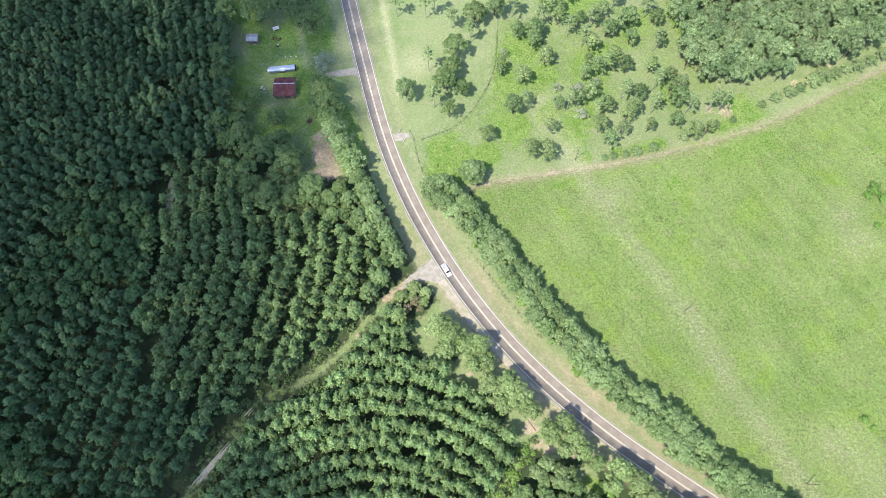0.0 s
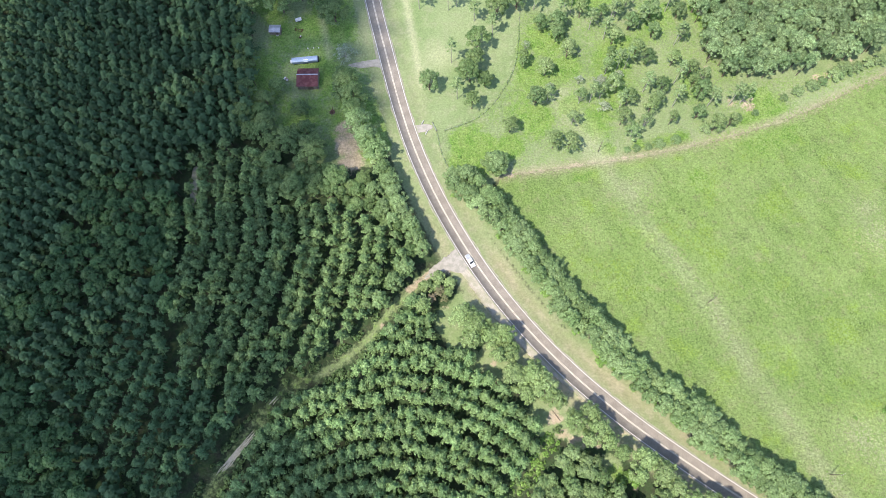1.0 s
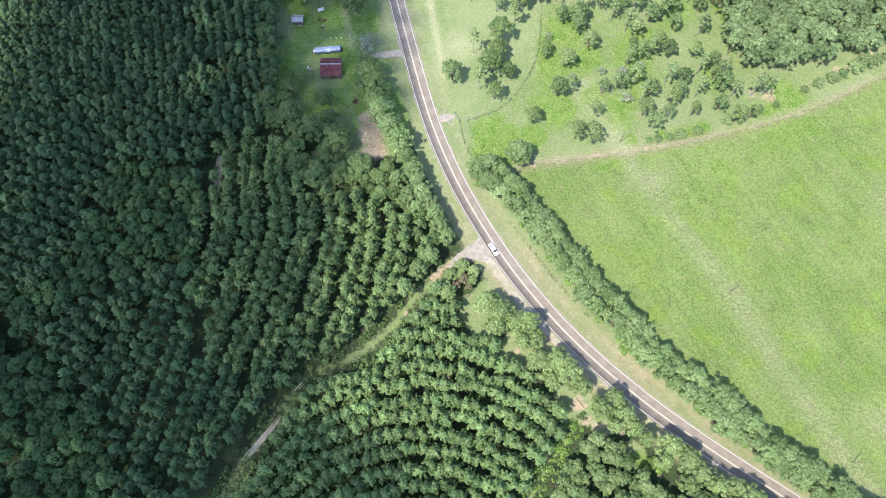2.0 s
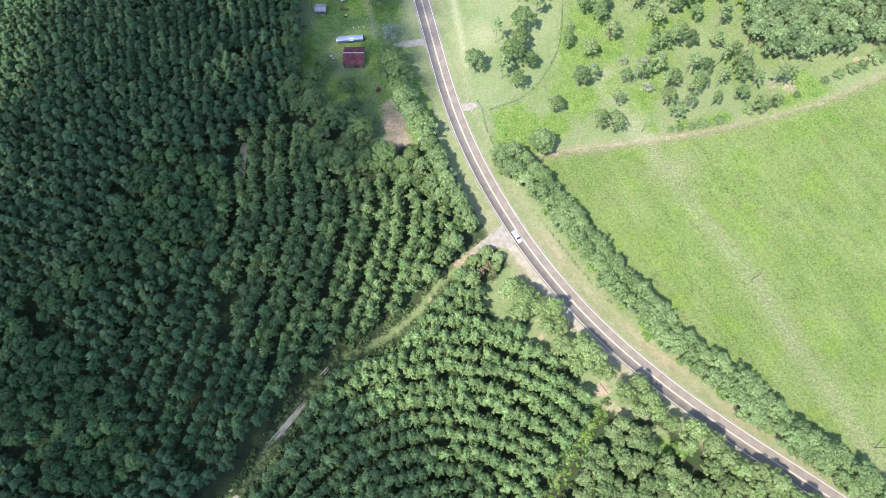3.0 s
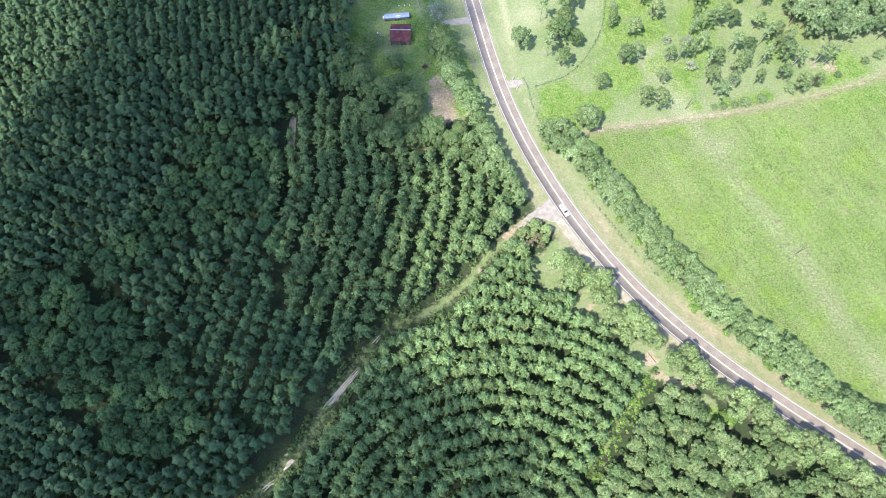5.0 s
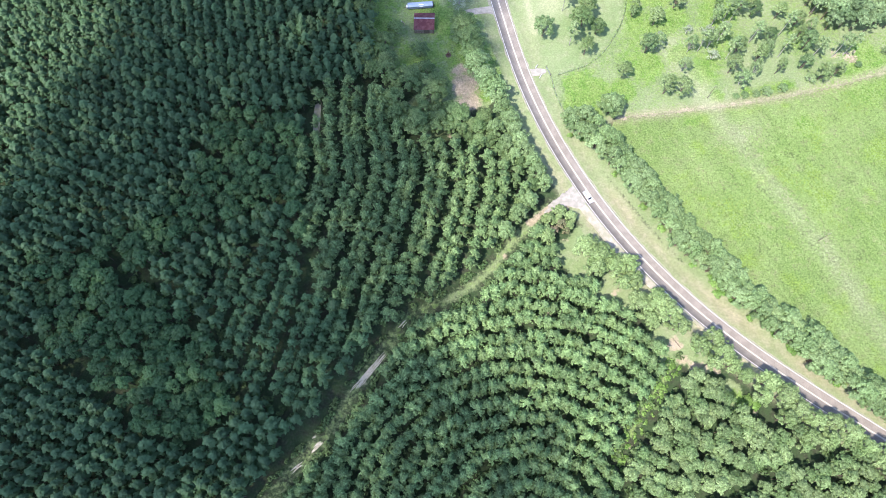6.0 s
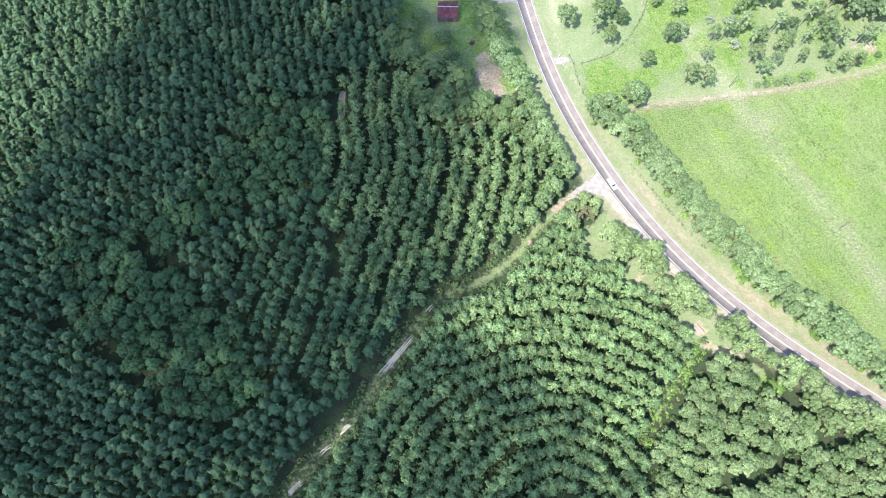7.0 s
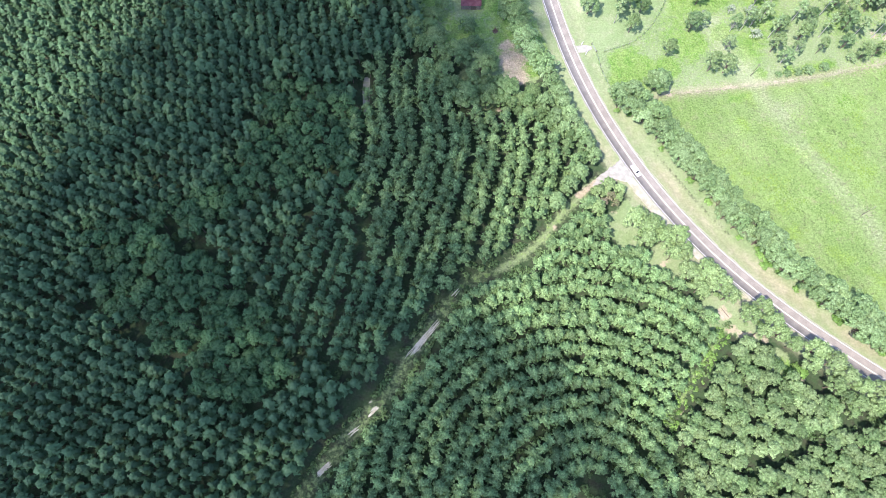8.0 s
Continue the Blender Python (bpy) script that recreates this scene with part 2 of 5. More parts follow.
PARK = [(-52, 205), (-40, 160), (-28, 128), (-14, 104), (0, 110), (6, 117), (58, 126), (99, 137), (130, 148), (155, 161), (187, 179), (330, 270), (300, 420), (-100, 420), (-66, 250)]
PASTURE = [(-20, 137), (-6, 144), (2.5, 154), (11, 169), (13, 195), (14, 260), (110, 260), (104, 190), (112, 166), (186, 179), (155, 161), (129, 148), (99, 137), (58, 126), (10, 118), (-14, 113)]
STRIP = [(30, 160), (52.8, 120), (72.6, 87.7), (91.3, 62.4), (106.2, 34.3), (124, 6.3), (150, -30), (230, -140)]
HEADLAND = [(6, 116.5), (26.4, 120.5), (57.7, 126.7), (69.9, 129.4), (99.2, 137.2), (129.1, 148), (154.9, 161), (187, 179)]

xs = np.concatenate([[-4000, -2000, -1000, -600, -430], np.arange(-330, -136, 3.0), np.arange(-135, 110, 1.3), np.arange(110, 210.1, 2.0), [230, 320, 450, 700, 1200, 2200, 4000]])
ys = np.concatenate([[-4000, -2000, -1000, -500, -250], np.arange(-108, 234.1, 1.4), [260, 320, 450, 700, 1200, 2200, 4000]])
gx, gy = np.meshgrid(xs, ys)
shape = gx.shape
gx, gy = gx.ravel(), gy.ravel()
road_far = reach(gx, gy, ROAD_LINE)
track_far = reach(gx, gy, TRACK_LINE)


def lie(x, y):
    """The height of the open ground away from the road."""
    return 0.30 * noise.noise((x * 0.02, y * 0.02, 3.0)) + 0.10 * noise.noise((x * 0.11, y * 0.11, 7.0)) - 0.15


gz = np.array([0.30 * noise.noise((x * 0.02, y * 0.02, 3.0)) + 0.10 * noise.noise((x * 0.11, y * 0.11, 7.0)) for x, y in zip(gx, gy)])
gz = gz * np.clip((road_far - 6) / 14, 0, 1) - 0.15
ditch = np.exp(-((road_far - 8.0) / 1.6) ** 2)
gz -= 0.35 * ditch
idx = np.arange(gx.size).reshape(shape)
quads = np.stack([idx[:-1, :-1], idx[:-1, 1:], idx[1:, 1:], idx[1:, :-1]], -1).reshape(-1, 4)
ground_mesh = mesh_of("ground", np.stack([gx, gy, gz], 1), quads, [GROUND])


def weigh(d, soft):
    return np.clip(0.5 + d / (2 * soft), 0, 1)


w_field = weigh(depth_in(gx, gy, FIELD), 1.5)
w_lawn = np.maximum(weigh(depth_in(gx, gy, YARD), 2.0), weigh(depth_in(gx, gy, PARK), 2.0))
w_lawn = np.maximum(w_lawn, weigh(11.0 - road_far, 2.0))
w_lawn = np.maximum(w_lawn, 0.47 * weigh(4.4 - track_far, 2.5))
w_lawn = np.maximum(w_lawn, 0.6 * weigh(2.4 - reach(gx, gy, [(28, 10), (22, -0.5), (14.5, -10.5), (9.5, -19.5), (6, -26)]), 3.0))
w_lawn = np.maximum(w_lawn, 0.72 * weigh(2.0 - reach(gx, gy, [(-28, 66), (-36, 57.7), (-47.2, 41.5), (-57, 33.2), (-64, 29)]), 2.0))
HEDGE_LINE = [(-13.5, 111), (-6, 109), (2, 100), (12.2, 88.0), (28.2, 67.6), (45.4, 48.2), (61.9, 32), (81.8, 16), (100.8, 1.4), (118, -11), (150, -33), (185, -56)]
w_lawn = np.maximum(w_lawn, weigh(7.0 - reach(gx, gy, HEDGE_LINE), 2.0))
GLADES = [(-4, 56, 10), (-12, 52, 7), (-9, 43, 5), (-2, 37, 4), (8, 38, 9), (27, 17, 8.5), (38, 12, 6), (48.6, -0.5, 5),  (-75, 115, 12)]
for x, y, r in GLADES:
    w_lawn = np.maximum(w_lawn, weigh(r - np.hypot(gx - x, gy - y), 3.0))
w_weeds = 0.8 * weigh(depth_in(gx, gy, PASTURE), 4.0) * np.array([0.5 + 0.9 * noise.noise((x * 0.045, y * 0.045, 11.0)) for x, y in zip(gx, gy)])
w_weeds = np.maximum(w_weeds, 0.62 * weigh(depth_in(gx, gy, YARD), 4.0) * np.array([0.95 + 0.8 * noise.noise((x * 0.06, y * 0.06, 17.0)) for x, y in zip(gx, gy)]))
LUSH = [(-8, 122, 10), (-2, 130, 8), (10, 131, 7), (28, 168, 9), (26, 185, 9), (35, 172, 7), (22, 145, 8), (36, 152, 6), (90, 118, 6), (52, 131, 4), (66, 133, 4), (84, 137, 5), (40, 119, 5), (60, 121, 4), (118, 136, 8), (128, 142, 7), (51, -2, 3.5)]
for x, y, r in LUSH:
    w_weeds = np.maximum(w_weeds, 0.85 * weigh(r - np.hypot(gx - x, gy - y), 4.0))
w_weeds = np.maximum(w_weeds, 0.4 * weigh(3.4 - track_far, 2.5))
w_weeds = np.maximum(w_weeds, 0.42 * weigh(2.2 - reach(gx, gy, [(-31, 63), (-36, 57.7), (-47.2, 41.5), (-54, 36)]), 2.0))
w_weeds = np.maximum(w_weeds, 0.48 * weigh(1.9 - reach(gx, gy, [(28, 10), (22, -0.5), (14.5, -10.5), (9.5, -19.5), (6, -26)]), 1.5))
w_sand = 0.2 * weigh(0.9 - track_far, 1.2) * np.array([1.0 + 0.8 * noise.noise((x * 0.09, y * 0.09, 5.0)) for x, y in zip(gx, gy)])
for x0, y0, x1, y1, r in [(-86.6, 5.8, -93.6, -6.4, 1.6), (-108, -28, -111, -33, 0.8), (-114.4, -37.2, -117.6, -42, 0.9), (-123.4, -50.4, -126.8, -55.4, 1.3)]:
    w_sand = np.maximum(w_sand, 0.5 * weigh(r - reach(gx, gy, [(x0, y0), (x1, y1)]), 1.2))
BARE = [(-61, 130, 8), (-59, 122, 7), (-64, 137, 5), (4.7, 36.8, 2.4), (28.4, 17.5, 3.6), (31.5, 11.5, 3.0), (35.5, 9.2, 2.4), (40, 8.6, 2.2), (44.5, 7.6, 1.8), (58, -7, 1.6), (-15, 58, 1.4),
        (-66, 104, 1.6), (-80, 108, 1.6), (-55, 100, 1.8), (-38, 205, 1.2), (-36, 198, 1.2), (-30, 168, 1.2), (-22, 26, 2), (-16, 74, 2.5), (-39.8, 49.7, 1.8), (10, -22, 1.6), (97.5, 172.5, 2.5), (114, 155, 4), (107, 156, 3), (146, 169.5, 3.2), (151, 171, 2.4), (162, 179, 2.0), (97, 204, 2.5)]
ragged_edge = np.array([2.2 * noise.noise((x * 0.33, y * 0.33, 15.0)) + 1.2 * noise.noise((x * 0.9, y * 0.9, 4.0)) for x, y in zip(gx, gy)])
for x, y, r in BARE:
    w_sand = np.maximum(w_sand, 0.66 * weigh(r - np.hypot(gx - x, gy - y) + ragged_edge * min(1.0, r / 4), 1.8 if r < 4.6 else 3.6))
w_sand = np.maximum(w_sand, 0.8 * weigh(1.6 + 0.4 * ragged_edge - reach(gx, gy, [(-18, 75.5), (-24.6, 69.7), (-30.3, 65.0)]), 1.2))
w_sand = np.maximum(w_sand, 0.58 * weigh(1.1 + 0.8 * ragged_edge - reach(gx, gy, HEADLAND), 1.5) * np.clip((165 - gx) / 90, 0.35, 1) * np.array([0.95 + 0.9 * noise.noise((x * 0.07, y * 0.07, 13.0)) for x, y in zip(gx, gy)]))
w_sand = np.maximum(w_sand, 0.56 * weigh(1.7 + 0.7 * ragged_edge - reach(gx, gy, [(-8, 74), (0.5, 64), (11.5, 51), (24, 37.5), (37, 25.7), (56, 11.7), (77, -2.6)]), 1.4))
side = np.array([noise.noise((x * 0.05, y * 0.05, 21.0)) for x, y in zip(gx, gy)])
w_dry = np.maximum(weigh(3.2 - np.abs(road_far - 7.6), 2.4) * (0.85 + 0.6 * side) * np.clip((118 - gy) / 40, 0.3, 1), weigh(2.0 - reach(gx, gy, HEADLAND), 2.0))
w_pale = np.maximum(weigh(2.8 - reach(gx, gy, STRIP), 5.0) * (0.55 + 0.5 * side), weigh(1.2 - reach(gx, gy, [(-41.8, 211), (-33, 172), (-30, 160)]), 1.5))
w_pale = np.maximum(w_pale, 0.8 * weigh(1.0 - reach(gx, gy, [(-81, 200), (-77, 186), (-74, 174)]), 1.5))
w_pale = np.maximum(w_pale, 0.8 * weigh(5.0 - np.hypot(gx + 24, gy - 176), 6.0))
for x, y, r in [(142, 14, 12), (150, 8, 10), (155, 0, 9), (160, 95, 14), (158, 108, 8), (62, 112, 12)]:
    w_pale = np.maximum(w_pale, 0.7 * weigh(r * 0.6 - np.hypot(gx - x, gy - y), 9.0))
w_weeds *= 1 - weigh(8.5 - road_far, 1.0)
for name, columns in (("cover", (w_field, w_lawn, w_weeds)), ("wear", (w_sand, w_pale, w_dry))):
    layer = ground_mesh.color_attributes.new(name, "FLOAT_COLOR", "POINT")
    layer.data.foreach_set("color", np.clip(np.stack([*columns, np.ones(gx.size)], 1), 0, 1).astype(np.float32).ravel())
tagged(new("ground", ground_mesh), "grassy ground with field, lawns and needle-strewn woodland floor", "ground", kind="structure")


# ---- road ----
road = glide(ROAD_LINE, 2.0)
road_left = sideways(road)


def ribbon(line, left, a, b, z, thick=0.0):
    """A strip along a line, from a to b metres to its left."""
    n = len(line)
    p, q = line + left * np.reshape(a, (-1, 1)), line + left * np.reshape(b, (-1, 1))
    v = np.concatenate([np.column_stack([p, np.full(n, z)]), np.column_stack([q, np.full(n, z)])])
    f = [(i, n + i, n + i + 1, i + 1) if np.mean(a) > np.mean(b) else (i, i + 1, n + i + 1, n + i) for i in range(n - 1)]
    if thick:
        v = np.concatenate([v, v - [0, 0, thick]])
        f += [(i, i + 1, 2 * n + i + 1, 2 * n + i) for i in range(n - 1)] + [(n + i + 1, n + i, 3 * n + i, 3 * n + i + 1) for i in range(n - 1)]
    return v, f


def ragged(n, seed, size):
    return np.array([size * noise.noise((i * 0.35, seed, 0.0)) for i in range(n)])


road_thing = thing("road", Matrix.Identity(4), "two-lane worn asphalt road with painted lines", "road", kind="structure")
for name, a, b, z, thick, mat in (("pavement", -3.62, 3.62, 0.03, 0.3, ASPHALT), ("white_edge_line", 3.2, 3.42, 0.036, 0, WHITE_LINE),
                                  ("white_edge_line", -3.42, -3.2, 0.036, 0, WHITE_LINE), ("yellow_centre_line", 0.1, 0.27, 0.036, 0, YELLOW_LINE),
                                  ("yellow_centre_line", -0.27, -0.1, 0.036, 0, YELLOW_LINE)):
    v, f = ribbon(road, road_left, a, b, z, thick)
    ob = new(name, mesh_of(name, v, f, [mat]))
    ob.parent = road_thing
for seed, s in ((1.3, 1), (8.1, -1)):
    edge = s * (4.15 + ragged(len(road), seed, 0.5))
    v, f = ribbon(road, road_left, np.full(len(road), s * 3.5), edge, 0.012, 0.25)
    ob = new("gravel_shoulder", mesh_of("gravel_shoulder", v, f, [SHOULDER]))
    ob.parent = road_thing


def gravel_patch(name, outline, label, mat=GRAVEL, z=0.02):
    """A flat heap of gravel with a ragged rim that sinks into the ground."""
    rim = glide(outline + outline[:1], 0.5)
    c = rim.mean(0)
    n = len(rim)
    wob = np.array([1 + 0.16 * noise.noise((p[0] * 0.55, p[1] * 0.55, 2.0)) + 0.12 * noise.noise((p[0] * 1.7, p[1] * 1.7, 5.0)) for p in rim])[:, None]
    rings = [c + (rim - c) * wob * k for k in (1.06, 0.9, 0.6)]
    v = np.concatenate([np.column_stack([r, np.full(n, h)]) for r, h in zip(rings, (z - 0.35, z - 0.01, z))] + [np.array([[*c, z]])])
    bm = bmesh.new()
    vs = [bm.verts.new(p) for p in v]
    for k in range(2):
        for i in range(n):
            j = (i + 1) % n
            bm.faces.new((vs[k * n + i], vs[k * n + j], vs[k * n + n + j], vs[k * n + n + i]))
    for i in range(n):
        bm.faces.new((vs[2 * n + i], vs[2 * n + (i + 1) % n], vs[-1]))
    bmesh.ops.recalc_face_normals(bm, faces=bm.faces[:])
    me = bpy.data.meshes.new(name)
    bm.to_mesh(me)
    bm.free()
    me.materials.append(mat)
    return tagged(new(name, me), label, "gravel", kind="structure")


gravel_patch("gravel_turnoff", [(-11.5, 84), (-15, 80.5), (-21, 75), (-24, 70.5), (-20, 71.5), (-15, 73.8), (-9, 73), (-5, 76)], "pale gravel turnoff between road and woods track")
gravel_patch("gravel_pulloff", [(-6.5, 77), (-2.5, 70), (3, 62.5), (9, 55), (16, 47), (25, 38), (34, 30), (44, 22.5), (43, 21.5), (32, 29.8), (22.3, 37.6), (13.3, 45.8), (5.8, 53.8), (-1, 62.3), (-8, 72)], "pale gravel strip along the road edge", PULLOFF, 0.0)
gravel_patch("gravel_driveway", [(-47.5, 175), (-52, 173.5), (-59, 172), (-64.5, 170), (-59, 168.5), (-53, 169.5), (-46, 168)], "grey gravel driveway from road to yard")
gravel_patch("roadside_gravel", [(-48.5, 172), (-51.5, 182), (-55, 193.5), (-58.5, 206), (-60.2, 205.5), (-57.2, 193), (-54.2, 182), (-51.8, 173)], "pale gravel shoulder along the yard side of the road", SHOULDER)
gravel_patch("culvert_gravel", [(-32.5, 140), (-28, 140.8), (-24.8, 140.6), (-24.5, 138.8), (-28, 137.2), (-31, 136.4)], "pale gravel over a roadside culvert")
gravel_patch("bare_ride", [(-128, 117), (-125.4, 116.5), (-124.6, 108), (-124.2, 99), (-125.8, 97), (-127.2, 103), (-128, 110)], "bare grey earth on a narrow ride between pines", SHOULDER)


# worn pale sand in the wheel ruts of the woods track
def sand_ruts(x0, y0, x1, y1, wide, count, seed, broad):
    r = random.Random(seed)
    start, end = Vector((x0, y0)), Vector((x1, y1))
    ahead = (end - start).normalized()
    left = Vector((-ahead.y, ahead.x))
    v, f = [], []
    for k in range(count):
        off = wide * (r.uniform(-1, 1) if count > 2 else k * 2 - 1.0)
        a, b = sorted((r.uniform(-0.1, 0.45), r.uniform(0.55, 1.1)))
        n = max(6, int((end - start).length * (b - a) / 0.35))
        half = broad * r.uniform(0.07, 0.2)
        base = len(v)
        for i in range(n + 1):
            u = i / n
            p = start.lerp(end, a + (b - a) * u) + left * (off + 0.35 * noise.noise((i * 0.12, k * 3.1, seed)))
            h = half * math.sin(math.pi * min(1, u * 1.02)) ** 0.5 * (1 + 0.8 * noise.noise((i * 0.5, k * 5.3, seed)))
            for s, up in ((-1.5, -0.14), (-1, 0.025), (1, 0.025), (1.5, -0.14)):
                q = p + left * h * s
                v.append((q.x, q.y, lie(q.x, q.y) + up))
            if i:
                c = base + 4 * i
                f += [(c - 4 + j, c - 3 + j, c + 1 + j, c + j) for j in range(3)]
    me = mesh_of("sand_rut", v, [tuple(reversed(q)) for q in f], [PALE_SAND])
    return tagged(new("sand_rut", me), "pale bare sand worn along the grassy woods track", "sand", kind="structure")


for seed, (x0, y0, x1, y1, wide, count, broad) in enumerate([(-86.6, 5.8, -97.2, -9.0, 1.3, 14, 1.3), (-78.5, 20, -81, 16.5, 0.8, 4, 1.0), (-106.9, -28.9, -110.6, -32.8, 0.6, 7, 1.6),
                                                               (-112.8, -36.6, -117.2, -40.6, 0.7, 8, 1.2), (-122.9, -51.0, -127.2, -55.4, 0.8, 16, 2.2), (-109.4, -26.7, -110.4, -28.0, 0.3, 3, 1.6)]):
    sand_ruts(x0, y0, x1, y1, wide, count, seed + 3, broad)


# ---- trees ----
rng = np.random.default_rng(7)
leaf_rng = np.random.default_rng(23)
OWN_FACING = 1.4       # how far a tuft keeps its own facing


def tufts(centre, normal, size, soft, own=OWN_FACING):
    """Three-cornered leafy tufts, each with the soft normal of the clump that it belongs to."""
    n = len(centre)
    normal = normal / np.linalg.norm(normal, axis=1)[:, None]
    along = np.cross(normal, leaf_rng.normal(0, 1, (n, 3)))
    along /= np.linalg.norm(along, axis=1)[:, None] + 1e-9
    across = np.cross(normal, along)
    corners = []
    for turn, far in ((0.0, (1.0, 1.5)), (2.3, (0.6, 1.1)), (4.1, (0.6, 1.1))):
        a = turn + leaf_rng.uniform(-0.35, 0.35, n)
        d = (size * leaf_rng.uniform(*far, n))[:, None]
        corners.append(centre + (along * np.cos(a)[:, None] + across * np.sin(a)[:, None]) * d - normal * d * 0.12)
    soft = soft / np.linalg.norm(soft, axis=1)[:, None] + own * normal
    soft /= np.linalg.norm(soft, axis=1)[:, None] + 1e-9
    return np.stack(corners, 1).reshape(-1, 3), np.arange(n * 3).reshape(-1, 3), np.repeat(soft, 3, 0)


def tube(points, radii, sides=5):
    """A tapered, bent stem through the points."""
    pts = np.asarray(points, float)
    t = np.gradient(pts, axis=0)
    t /= np.linalg.norm(t, axis=1)[:, None]
    ref = np.where(np.abs(t[:, 2:3]) > 0.9, [[1.0, 0, 0]], [[0, 0, 1.0]])
    u = np.cross(t, ref)
    u /= np.linalg.norm(u, axis=1)[:, None]
    w = np.cross(t, u)
    ang = np.linspace(0, 2 * np.pi, sides, endpoint=False)
    v = pts[:, None] + (u[:, None] * np.cos(ang)[None, :, None] + w[:, None] * np.sin(ang)[None, :, None]) * np.asarray(radii)[:, None, None]
    f = []
    for k in range(len(pts) - 1):
        for i in range(sides):
            p, q = k * sides + i, k * sides + (i + 1) % sides
            f += [(p, q, q + sides), (p, q + sides, p + sides)]
    return v.reshape(-1, 3), np.array(f)


def gather(pieces):
    v, f, n = [], [], 0
    for a, b in pieces:
        v.append(a)
        f.append(b + n)
        n += len(a)
    return np.concatenate(v), np.concatenate(f)


def pine_shape(height, radius, bare, seed, clumps=32, leaves=18, leaf=0.5, limbed=True, dome=0.55, own=0.5, clumpy=0.6):
    """A pine: straight stem, whorled branches that end in clumps of needle tufts. Returns stem and crown as verts, faces (and normals)."""
    r = np.random.default_rng(seed)
    lean = np.array([*r.normal(0, 0.2, 2), 0])
    z0 = height * bare
    pieces = [tube([(0, 0, -0.5), lean * 0.5 + (0, 0, height * 0.5), lean + (0, 0, height * 0.95)], (0.17, 0.12, 0.03))]
    lop = r.uniform(0, 6.3)
    c, nrm, siz, sof = [], [], [], []
    for k in range(clumps):
        u = ((k + r.uniform(0.1, 0.9)) / clumps) ** 0.8
        a = 2.4 * k + r.normal(0, 0.35)
        wide = radius * (1 - u) ** dome * (1 + 0.16 * math.cos(a - lop))
        out = wide * (r.uniform(0.7, 1.2) if k % 4 else r.uniform(0.2, 0.6))
        lr = radius * r.uniform(0.17, 0.29) * (1.1 - 0.35 * u)
        z = z0 + (height - z0 - lr) * u + 0.12 * out
        mid = lean * z / height + np.array([out * math.cos(a), out * math.sin(a), z])
        if limbed and k % 3 == 0:
            pieces.append(tube([lean * z / height + (0, 0, z - 0.5 - 0.2 * out), mid], (0.05, 0.015), 3))
        n = int(leaves * (lr / (radius * 0.21)) ** 1.5)
        d = r.normal(0, 1, (n, 3))
        d /= np.linalg.norm(d, axis=1)[:, None]
        d[:, 2] = np.where(d[:, 2] < -0.25, -d[:, 2], d[:, 2])
        ahead = np.array([math.cos(a), math.sin(a), 0.25])
        c.append(mid + d * lr * r.uniform(0.5, 1.15, (n, 1)) * (1, 1, 0.75) + ahead * lr * r.normal(0, 0.55, (n, 1)))
        way = np.array([math.cos(a) * out / radius, math.sin(a) * out / radius, 0.5])
        nrm.append(d * clumpy * 1.6 + way * (1 - clumpy) + [0, 0, 0.55] + r.normal(0, 0.4, d.shape))
        sof.append(d * clumpy + way * 1.0)
        siz.append(leaf * r.uniform(0.6, 1.2, n))
    return gather(pieces), tufts(np.concatenate(c), np.concatenate(nrm), np.concatenate(siz), np.concatenate(sof), own)


